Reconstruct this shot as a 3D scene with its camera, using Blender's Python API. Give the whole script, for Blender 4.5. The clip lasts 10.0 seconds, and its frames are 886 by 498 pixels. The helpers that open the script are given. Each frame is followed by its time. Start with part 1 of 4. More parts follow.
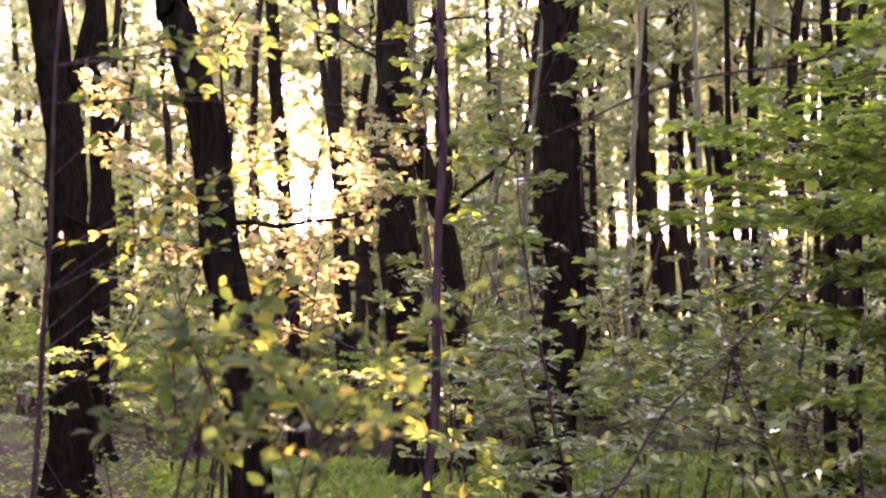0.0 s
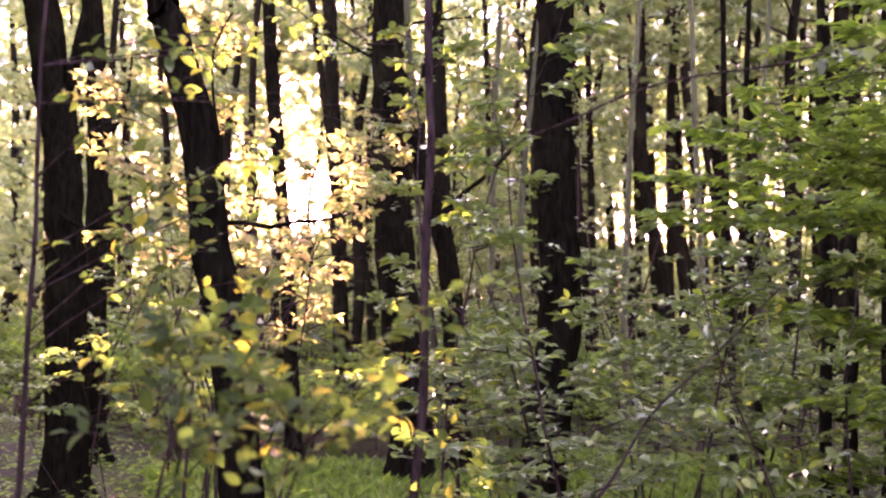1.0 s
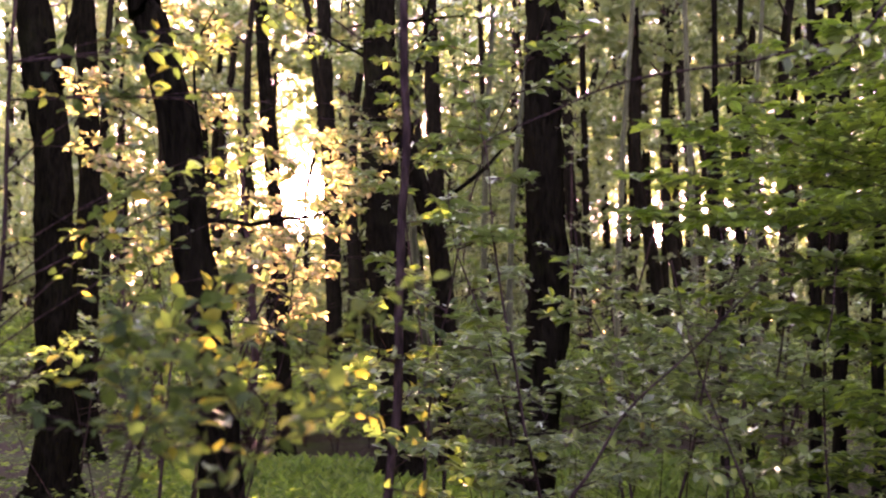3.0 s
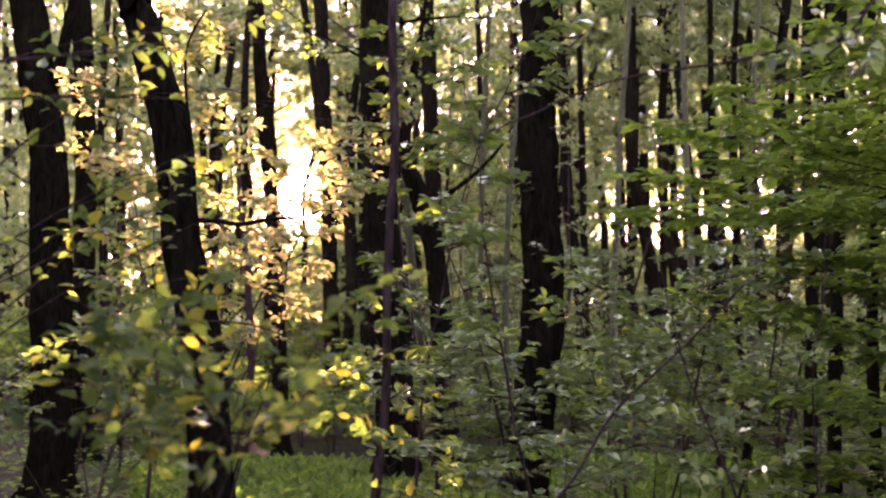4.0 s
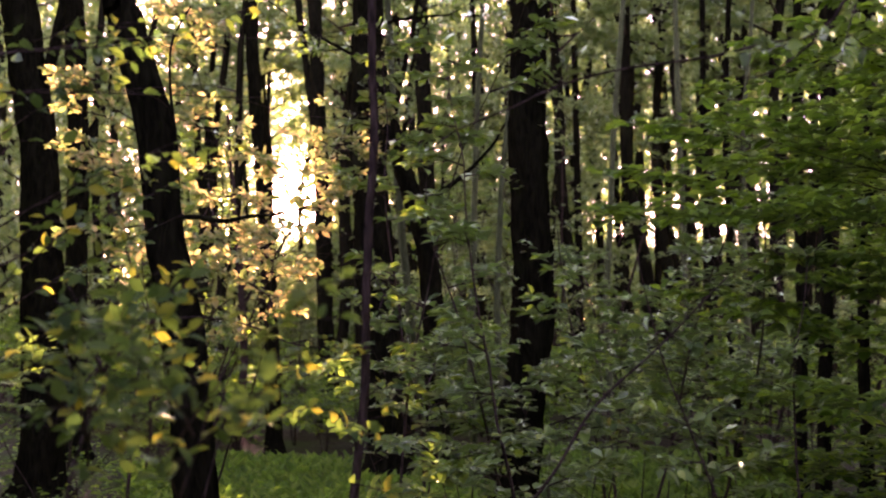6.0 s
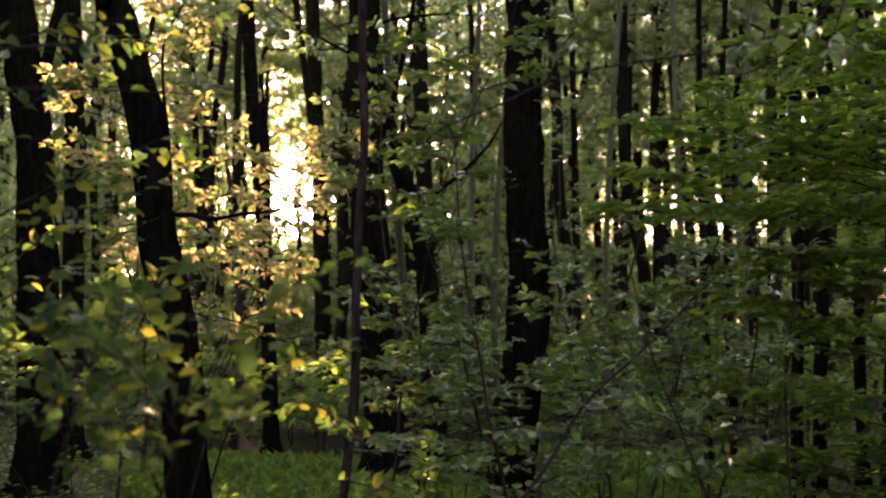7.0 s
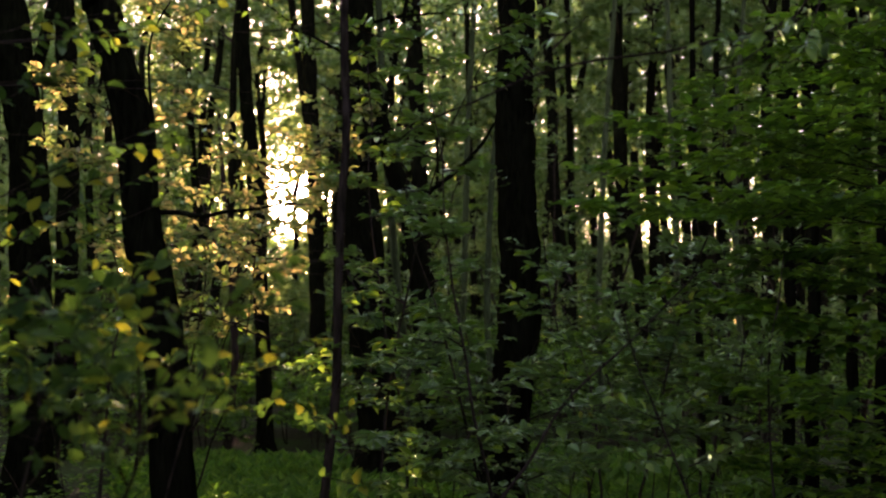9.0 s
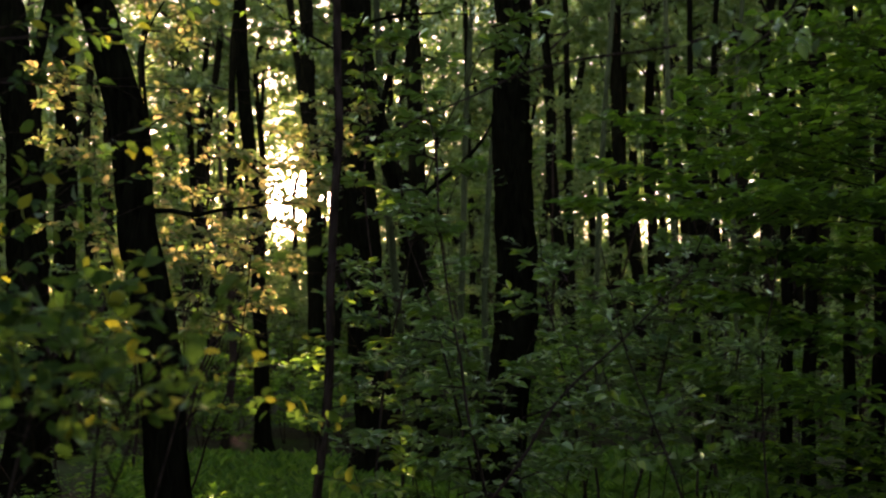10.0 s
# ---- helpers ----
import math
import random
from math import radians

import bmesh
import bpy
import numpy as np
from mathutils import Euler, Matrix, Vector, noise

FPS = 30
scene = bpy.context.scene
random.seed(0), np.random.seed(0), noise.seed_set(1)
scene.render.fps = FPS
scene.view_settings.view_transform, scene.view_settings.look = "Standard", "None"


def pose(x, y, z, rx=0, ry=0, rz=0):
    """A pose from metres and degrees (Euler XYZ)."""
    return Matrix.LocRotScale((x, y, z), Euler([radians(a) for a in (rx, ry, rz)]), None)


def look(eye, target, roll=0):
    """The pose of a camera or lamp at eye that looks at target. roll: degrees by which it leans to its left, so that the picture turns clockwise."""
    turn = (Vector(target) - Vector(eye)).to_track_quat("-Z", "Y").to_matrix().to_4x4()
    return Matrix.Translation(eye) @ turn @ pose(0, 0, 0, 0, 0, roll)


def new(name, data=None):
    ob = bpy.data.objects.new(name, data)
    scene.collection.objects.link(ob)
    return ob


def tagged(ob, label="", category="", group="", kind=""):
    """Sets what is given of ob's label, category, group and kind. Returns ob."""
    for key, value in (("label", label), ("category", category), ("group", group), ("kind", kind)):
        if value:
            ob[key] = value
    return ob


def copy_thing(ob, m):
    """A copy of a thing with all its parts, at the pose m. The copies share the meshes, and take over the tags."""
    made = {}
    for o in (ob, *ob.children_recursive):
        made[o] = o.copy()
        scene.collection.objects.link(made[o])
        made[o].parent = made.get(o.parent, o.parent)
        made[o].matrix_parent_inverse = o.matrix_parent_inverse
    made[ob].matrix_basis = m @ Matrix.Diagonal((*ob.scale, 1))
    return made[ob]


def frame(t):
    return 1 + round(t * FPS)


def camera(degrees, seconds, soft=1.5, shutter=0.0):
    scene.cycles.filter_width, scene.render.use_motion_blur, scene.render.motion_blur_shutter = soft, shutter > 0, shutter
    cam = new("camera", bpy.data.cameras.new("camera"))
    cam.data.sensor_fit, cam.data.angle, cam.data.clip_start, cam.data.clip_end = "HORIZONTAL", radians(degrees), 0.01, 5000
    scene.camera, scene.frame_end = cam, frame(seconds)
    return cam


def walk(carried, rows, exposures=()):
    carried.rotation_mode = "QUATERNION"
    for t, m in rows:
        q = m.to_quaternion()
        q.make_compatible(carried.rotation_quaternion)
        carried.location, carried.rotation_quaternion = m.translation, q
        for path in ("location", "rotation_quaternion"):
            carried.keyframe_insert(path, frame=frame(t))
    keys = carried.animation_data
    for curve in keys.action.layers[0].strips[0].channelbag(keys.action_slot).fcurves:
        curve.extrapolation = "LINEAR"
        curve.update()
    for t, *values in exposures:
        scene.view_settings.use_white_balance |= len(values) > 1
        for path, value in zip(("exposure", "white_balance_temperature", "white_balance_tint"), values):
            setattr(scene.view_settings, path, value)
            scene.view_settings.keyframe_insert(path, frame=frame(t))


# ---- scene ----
cam = camera(50.0, 10.0, soft=2.2)
cam.data.dof.use_dof = True
cam.data.dof.focus_distance = 4.8
cam.data.dof.aperture_fstop = 3.0
EYE = 1.55
PATH = [
    (0.0, -0.316, 0.0475, 0.030, 0.530), (0.5, -0.2965, 0.0476, 0.080, 0.516), (1.0, -0.2771, 0.0465, 0.060, 0.510),
    (1.5, -0.2579, 0.0451, 0.050, 0.498), (2.0, -0.2395, 0.0426, -0.015, 0.452), (2.5, -0.2208, 0.0409, -0.005, 0.419),
    (4.0, -0.1656, 0.0371, 0.055, 0.341), (4.5, -0.1497, 0.0344, 0.032, 0.305), (5.0, -0.1354, 0.0324, 0.045, 0.254),
    (5.5, -0.1209, 0.0306, 0.021, 0.210), (7.0, -0.0768, 0.0186, -0.018, 0.135), (7.5, -0.0619, 0.0161, -0.018, 0.101),
    (8.0, -0.0474, 0.0135, -0.018, 0.075), (8.5, -0.0344, 0.0111, -0.014, 0.050), (9.0, -0.0223, 0.0074, -0.015, 0.027),
    (9.5, -0.0109, 0.0031, -0.004, 0.004), (10.0, 0.0, 0.0, 0.0, 0.0),
]
walk(cam, [(t, pose(x, 0, EYE + z, 95 + p, 0, yaw)) for t, x, z, p, yaw in PATH],
     exposures=[(t, e + 2.22, k, tint) for t, e, k, tint in ((0, 2.75, 7200, 136), (2.5, 2.3, 7200, 131), (4.0, 1.97, 7200, 123), (5.5, 1.55, 7250, 113), (7.0, 0.97, 7300, 94), (8.0, 0.52, 7300, 76), (9.0, 0.23, 7350, 66), (10.0, 0.14, 7350, 61))])

# ---- light: a low sun straight ahead, seen through the trees ----
SUN = Vector((-0.15, 1.00, 1.69)) - Vector((0, 0, EYE))
SUN.normalize()
SUN_UP = math.asin(SUN.z)
SUN_TURN = math.atan2(SUN.x, SUN.y)

world = bpy.data.worlds.new("evening_sky")
scene.world = world
world.use_nodes = True
wn, wl = world.node_tree.nodes, world.node_tree.links
wn.clear()
w_out = wn.new("ShaderNodeOutputWorld")
sky = wn.new("ShaderNodeTexSky")
sky.sky_type = "NISHITA"
sky.sun_disc = False
sky.sun_elevation = SUN_UP
sky.sun_rotation = SUN_TURN
sky.air_density, sky.dust_density, sky.ozone_density = 1.0, 0.7, 1.0
bg = wn.new("ShaderNodeBackground")
bg.inputs["Strength"].default_value = 0.15
wl.new(sky.outputs[0], bg.inputs["Color"])
# the bright aureole of the hazy evening sun
tc = wn.new("ShaderNodeTexCoord")
dot = wn.new("ShaderNodeVectorMath")
dot.operation = "DOT_PRODUCT"
dot.inputs[1].default_value = SUN
wl.new(tc.outputs["Generated"], dot.inputs[0])


def wmath(op, a, b):
    n = wn.new("ShaderNodeMath")
    n.operation = op
    for i, v in enumerate((a, b)):
        if isinstance(v, (int, float)):
            n.inputs[i].default_value = v
        else:
            wl.new(v, n.inputs[i])
    return n.outputs[0]


off = wmath("SUBTRACT", 1.0, dot.outputs["Value"])
core = wmath("MULTIPLY", wmath("POWER", 2.718, wmath("MULTIPLY", off, -3200.0)), 40.0)
wide = wmath("MULTIPLY", wmath("POWER", 2.718, wmath("MULTIPLY", off, -60.0)), 0.9)
bg_sun = wn.new("ShaderNodeBackground")
bg_sun.inputs["Color"].default_value = (1.0, 0.72, 0.46, 1)
wl.new(wmath("ADD", core, wide), bg_sun.inputs["Strength"])
both = wn.new("ShaderNodeAddShader")
wl.new(bg.outputs[0], both.inputs[0])
wl.new(bg_sun.outputs[0], both.inputs[1])
wl.new(both.outputs[0], w_out.inputs["Surface"])

sun_data = bpy.data.lights.new("sun", "SUN")
sun_data.energy, sun_data.angle, sun_data.color = 5.0, radians(0.6), (1.0, 0.78, 0.50)
sun_lamp = new("sun", sun_data)
sun_lamp.matrix_world = look(SUN * 100, (0, 0, 0))


# ---- materials ----
def material(name):
    m = bpy.data.materials.new(name)
    m.use_nodes = True
    m.node_tree.nodes.clear()
    return m, m.node_tree.nodes, m.node_tree.links


def ramp(nodes, stops):
    r = nodes.new("ShaderNodeValToRGB")
    while len(r.color_ramp.elements) < len(stops):
        r.color_ramp.elements.new(0.5)
    for e, (at, col) in zip(r.color_ramp.elements, stops):
        e.position, e.color = at, (*col, 1)
    return r


def leaf_material(name, stops, glow, single=False, gloss=0.08):
    """Thin leaf: diffuse front, light coming through from behind, waxy gloss. Each leaf has its own shade."""
    m, n, l = material(name)
    out = n.new("ShaderNodeOutputMaterial")
    vary = n.new("ShaderNodeObjectInfo").outputs["Random"] if single else n.new("ShaderNodeNewGeometry").outputs["Random Per Island"]
    col = ramp(n, stops)
    l.new(vary, col.inputs[0])
    co = n.new("ShaderNodeTexCoord")
    grain = n.new("ShaderNodeTexNoise")
    grain.inputs["Scale"].default_value = 60.0
    grain.inputs["Detail"].default_value = 3.0
    l.new(co.outputs["Object"], grain.inputs["Vector"])
    mixc = n.new("ShaderNodeMixRGB")
    mixc.blend_type = "MULTIPLY"
    mixc.inputs[0].default_value = 0.45
    l.new(col.outputs[0], mixc.inputs[1])
    gr = ramp(n, ((0.3, (0.55, 0.6, 0.5)), (0.7, (1.25, 1.2, 1.0))))
    l.new(grain.outputs[0], gr.inputs[0])
    l.new(gr.outputs[0], mixc.inputs[2])
    dif = n.new("ShaderNodeBsdfDiffuse")
    l.new(mixc.outputs[0], dif.inputs["Color"])
    tint = n.new("ShaderNodeMixRGB")
    tint.blend_type = "MULTIPLY"
    tint.inputs[0].default_value = 1.0
    tint.inputs[2].default_value = (*glow, 1)
    l.new(mixc.outputs[0], tint.inputs[1])
    thru = n.new("ShaderNodeBsdfTranslucent")
    l.new(tint.outputs[0], thru.inputs["Color"])
    body = n.new("ShaderNodeMixShader")
    body.inputs[0].default_value = 0.5
    l.new(dif.outputs[0], body.inputs[1])
    l.new(thru.outputs[0], body.inputs[2])
    gl = n.new("ShaderNodeBsdfGlossy")
    gl.inputs["Roughness"].default_value = 0.57
    gl.inputs["Color"].default_value = (0.72, 0.97, 0.60, 1)
    top = n.new("ShaderNodeMixShader")
    fres = n.new("ShaderNodeFresnel")
    fres.inputs["IOR"].default_value = 1.45
    wax = n.new("ShaderNodeMath")
    wax.operation = "MULTIPLY"
    wax.inputs[1].default_value = gloss * 4
    l.new(fres.outputs[0], wax.inputs[0])
    l.new(wax.outputs[0], top.inputs[0])
    l.new(body.outputs[0], top.inputs[1])
    l.new(gl.outputs[0], top.inputs[2])
    l.new(top.outputs[0], out.inputs["Surface"])
    return m


GREENS = ((0.0, (0.030, 0.085, 0.022)), (0.45, (0.09, 0.22, 0.038)), (0.8, (0.175, 0.36, 0.06)), (1.0, (0.24, 0.37, 0.065)))
# yellow carries the low sun's warm light on these leaves
GOLDS = ((0.0, (0.06, 0.15, 0.04)), (0.5, (0.135, 0.205, 0.075)), (1.0, (0.33, 0.32, 0.17)))
DEEP = ((0.0, (0.018, 0.07, 0.010)), (0.5, (0.055, 0.17, 0.020)), (1.0, (0.16, 0.33, 0.035)))
M_LEAF = leaf_material("leaf_spring_green", GREENS, (1.4, 1.45, 0.6), gloss=0.24)
# the yellow stop paints in sun shining through some of the leaves
CLOSE = ((0.0, (0.022, 0.072, 0.022)), (0.5, (0.042, 0.115, 0.030)), (0.78, (0.07, 0.15, 0.032)), (0.89, (0.205, 0.25, 0.035)))
M_LEAF_NEAR_ONE = leaf_material("leaf_green_sunlit_yellow_single", CLOSE, (1.75, 1.75, 0.8), single=True, gloss=0.035)
M_LEAF_ONE = leaf_material("leaf_spring_green_single", GREENS, (1.4, 1.45, 0.6), single=True, gloss=0.24)
PALE = ((0.0, (0.08, 0.145, 0.05)), (0.5, (0.125, 0.20, 0.068)), (1.0, (0.19, 0.245, 0.095)))
M_LEAF_FAR = leaf_material("leaf_fresh_pale_green", PALE, (2.0, 2.3, 1.6))
M_LEAF_DEEP_ONE = leaf_material("leaf_hornbeam_single", DEEP, (2.2, 2.3, 0.9), single=True, gloss=0.08)
M_LEAF_GOLD_ONE = leaf_material("leaf_sunlit_yellow_single", GOLDS, (2.55, 2.2, 1.5), single=True)
M_LEAF_GOLD = leaf_material("leaf_sunlit_yellow", GOLDS, (2.55, 2.2, 1.5))
M_LEAF_DEEP = leaf_material("leaf_hornbeam", DEEP, (2.2, 2.3, 0.9), gloss=0.08)


def bark_material(name, dark, light, scale):
    m, n, l = material(name)
    out = n.new("ShaderNodeOutputMaterial")
    bsdf = n.new("ShaderNodeBsdfPrincipled")
    co = n.new("ShaderNodeTexCoord")
    mp = n.new("ShaderNodeMapping")
    mp.inputs["Scale"].default_value = (scale, scale, scale * 0.22)
    l.new(co.outputs["Object"], mp.inputs["Vector"])
    fiss = n.new("ShaderNodeTexNoise")
    fiss.inputs["Scale"].default_value = 1.0
    fiss.inputs["Detail"].default_value = 7.0
    fiss.inputs["Distortion"].default_value = 0.6
    l.new(mp.outputs[0], fiss.inputs["Vector"])
    col = ramp(n, ((0.32, dark), (0.68, light)))
    l.new(fiss.outputs[0], col.inputs[0])
    moss = n.new("ShaderNodeTexNoise")
    moss.inputs["Scale"].default_value = 1.7
    moss.inputs["Detail"].default_value = 5.0
    l.new(co.outputs["Object"], moss.inputs["Vector"])
    mr = ramp(n, ((0.58, (0, 0, 0)), (0.74, (0.5, 0.5, 0.5))))
    l.new(moss.outputs[0], mr.inputs[0])
    mix = n.new("ShaderNodeMixRGB")
    l.new(mr.outputs[0], mix.inputs[0])
    l.new(col.outputs[0], mix.inputs[1])
    mix.inputs[2].default_value = (0.02, 0.028, 0.010, 1)
    l.new(mix.outputs[0], bsdf.inputs["Base Color"])
    bsdf.inputs["Roughness"].default_value = 0.95
    bsdf.inputs["Specular IOR Level"].default_value = 0.0
    bump = n.new("ShaderNodeBump")
    bump.inputs["Strength"].default_value = 0.9
    bump.inputs["Distance"].default_value = 0.02
    l.new(fiss.outputs[0], bump.inputs["Height"])
    l.new(bump.outputs[0], bsdf.inputs["Normal"])
    l.new(bsdf.outputs[0], out.inputs["Surface"])
    return m


# darker than real bark: the shade on the backlit trunks is in this colour
M_BARK = bark_material("bark_fissured_shaded", (0.0023, 0.0026, 0.0013), (0.012, 0.0128, 0.0062), 34.0)
M_BARK_PALE = bark_material("bark_grey_green", (0.02, 0.019, 0.014), (0.07, 0.062, 0.046), 26.0)
# pale grey-green: skylight on the stems painted into the bark
M_BARK_SKYLIT = bark_material("bark_pale_skylit", (0.036, 0.056, 0.022), (0.095, 0.135, 0.058), 30.0)
M_TWIG = bark_material("twig_bark", (0.02, 0.015, 0.011), (0.07, 0.052, 0.038), 60.0)


def ground_material():
    m, n, l = material("forest_floor")
    out = n.new("ShaderNodeOutputMaterial")
    bsdf = n.new("ShaderNodeBsdfPrincipled")
    co = n.new("ShaderNodeTexCoord")
    big = n.new("ShaderNodeTexNoise")
    big.inputs["Scale"].default_value = 0.6
    big.inputs["Detail"].default_value = 6.0
    l.new(co.outputs["Object"], big.inputs["Vector"])
    fine = n.new("ShaderNodeTexVoronoi")
    fine.inputs["Scale"].default_value = 22.0
    l.new(co.outputs["Object"], fine.inputs["Vector"])
    litter = ramp(n, ((0.0, (0.022, 0.021, 0.010)), (0.5, (0.040, 0.040, 0.018)), (1.0, (0.07, 0.066, 0.03))))
    l.new(fine.outputs["Color"], litter.inputs[0])
    mask = ramp(n, ((0.46, (0, 0, 0)), (0.64, (1, 1, 1))))
    l.new(big.outputs[0], mask.inputs[0])
    mix = n.new("ShaderNodeMixRGB")
    l.new(mask.outputs[0], mix.inputs[0])
    l.new(litter.outputs[0], mix.inputs[1])
    mix.inputs[2].default_value = (0.035, 0.075, 0.016, 1)
    l.new(mix.outputs[0], bsdf.inputs["Base Color"])
    bsdf.inputs["Roughness"].default_value = 1.0
    bsdf.inputs["Specular IOR Level"].default_value = 0.03
    bump = n.new("ShaderNodeBump")
    bump.inputs["Strength"].default_value = 0.6
    bump.inputs["Distance"].default_value = 0.03
    l.new(fine.outputs["Distance"], bump.inputs["Height"])
    l.new(bump.outputs[0], bsdf.inputs["Normal"])
    l.new(bsdf.outputs[0], out.inputs["Surface"])
    return m


M_GROUND = ground_material()
M_GRASS = leaf_material("grass_blade", ((0.0, (0.03, 0.105, 0.018)), (0.6, (0.082, 0.20, 0.031)), (1.0, (0.14, 0.24, 0.045))), (1.4, 1.9, 0.7), gloss=0.04)


# ---- builders ----
def mesh_object(name, verts, faces, mat, parent=None, smooth=False):
    me = bpy.data.meshes.new(name)
    me.from_pydata(verts, [], faces)
    me.materials.append(mat)
    if smooth:
        me.polygons.foreach_set("use_smooth", [True] * len(me.polygons))
    me.update()
    ob = new(name, me)
    if parent is not None:
        ob.parent = parent
    return ob


def thing(name, at, label, category, group=""):
    e = new(name)
    e.empty_display_size = 0.2
    e.location = at
    return tagged(e, label, category, group)


def tubes(lines, sides, rough=0.0, seed=0):
    """Verts and faces of tapered tubes; a line is (points, radii)."""
    verts, faces = [], []
    for pts, radii in lines:
        k0 = len(verts)
        n = len(pts)
        u = None
        for i in range(n):
            d = (pts[min(i + 1, n - 1)] - pts[max(i - 1, 0)])
            d = d.normalized() if d.length > 1e-9 else Vector((0, 0, 1))
            if u is None:
                u = d.orthogonal().normalized()
                if abs(d.z) > 0.7:
                    u = (Vector((1, 0, 0)) - d * d.x).normalized()
            else:
                u = (u - d * u.dot(d)).normalized()
            v = d.cross(u)
            for s in range(sides):
                a = 2 * math.pi * s / sides
                r = radii[i]
                if rough:
                    q = pts[i] + Vector((math.cos(a), math.sin(a), 0)) * 0.3
                    r *= 1 + rough * noise.noise(Vector((q.x * 7 + seed, q.y * 7, q.z * 2.2))) + 0.5 * rough * noise.noise(Vector((q.x * 19, q.y * 19 + seed, q.z * 4))) + 0.35 * rough * noise.noise(Vector((q.x * 47 + seed, q.y * 47, q.z * 11)))
                verts.append(pts[i] + (u * math.cos(a) + v * math.sin(a)) * r)
        for i in range(n - 1):
            for s in range(sides):
                a, b = k0 + i * sides + s, k0 + i * sides + (s + 1) % sides
                faces.append((a, b, b + sides, a + sides))
        faces.append(tuple(k0 + s for s in reversed(range(sides))))
        faces.append(tuple(k0 + (n - 1) * sides + s for s in range(sides)))
    return verts, faces


HEX = (np.array([(0, 0, 0), (0.28, 0.42, 0.10), (0.66, 0.40, 0.10), (1, 0, -0.06), (0.66, -0.40, 0.10), (0.28, -0.42, 0.10)]),
       ((0, 3, 2, 1), (0, 5, 4, 3)))
RHOMB = (np.array([(0, 0, 0), (0.5, 0.45, 0.08), (1, 0, 0), (0.5, -0.45, 0.08)]), ((0, 2, 1), (0, 3, 2)))
OVAL = (np.array([(0, 0, 0), (0.33, 0, 0), (0.68, 0, -0.02), (1, 0, -0.09),
                  (0.14, 0.27, 0.05), (0.42, 0.45, 0.09), (0.74, 0.33, 0.05),
                  (0.14, -0.27, 0.05), (0.42, -0.45, 0.09), (0.74, -0.33, 0.05)]),
        ((0, 1, 4), (1, 5, 4), (1, 2, 5), (2, 6, 5), (2, 3, 6), (0, 7, 1), (1, 7, 8), (1, 8, 2), (2, 8, 9), (2, 9, 3)))


def leaf_cloud(leaves, shape, width=0.62):
    """Verts and faces of many leaves: (place, axis, normal, length) each."""
    tmpl, tf = shape
    C = np.array([x[0] for x in leaves])
    A = np.array([x[1] for x in leaves])
    N = np.array([x[2] for x in leaves])
    L = np.array([x[3] for x in leaves])[:, None]
    A /= np.linalg.norm(A, axis=1, keepdims=True) + 1e-9
    S = np.cross(N, A)
    S /= np.linalg.norm(S, axis=1, keepdims=True) + 1e-9
    N = np.cross(A, S)
    k = len(tmpl)
    V = np.empty((len(leaves), k, 3))
    for i, (a, s, h) in enumerate(tmpl):
        V[:, i] = C + A * (L * a) + S * (L * s * width) + N * (L * h)
    faces = []
    for j in range(len(leaves)):
        o = j * k
        faces.extend([tuple(o + q for q in f) for f in tf])
    return V.reshape(-1, 3).tolist(), faces


def single_leaf(k, width, mat):
    """One oval leaf of length 1, a little bent."""
    v, f = leaf_cloud([((0, 0, 0), (1.0, 0, 0), (0, 0, 1.0), 1.0)], OVAL, width)
    rr = random.Random(k)
    bend = 0.25 * rr.random()
    v = [(x, y + rr.gauss(0, 0.02), z - bend * x * x) for x, y, z in v]
    me = bpy.data.meshes.new("leaf")
    me.from_pydata(v, [], f)
    me.materials.append(mat)
    me.polygons.foreach_set("use_smooth", [True] * len(me.polygons))
    return me


LEAVES = {m.name: [single_leaf(k, w, one) for k, w in enumerate((0.56, 0.64, 0.70, 0.60))]
          for m, one in ((M_LEAF, M_LEAF_ONE), (M_LEAF_DEEP, M_LEAF_DEEP_ONE), (M_LEAF_GOLD, M_LEAF_GOLD_ONE), (M_LEAF_NEAR_ONE, M_LEAF_NEAR_ONE))}


def hang_leaves(leaves, meshes, parent, rng):
    """Each leaf as an object of its own."""
    for c, ax, up, length in leaves:
        ax = Vector(ax).normalized()
        side = Vector(up).cross(ax).normalized()
        m = Matrix((ax, side, ax.cross(side))).transposed().to_4x4()
        ob = new("leaf", rng.choice(meshes))
        ob.parent = parent
        ob.matrix_basis = Matrix.Translation(c) @ m @ Matrix.Scale(length, 4)


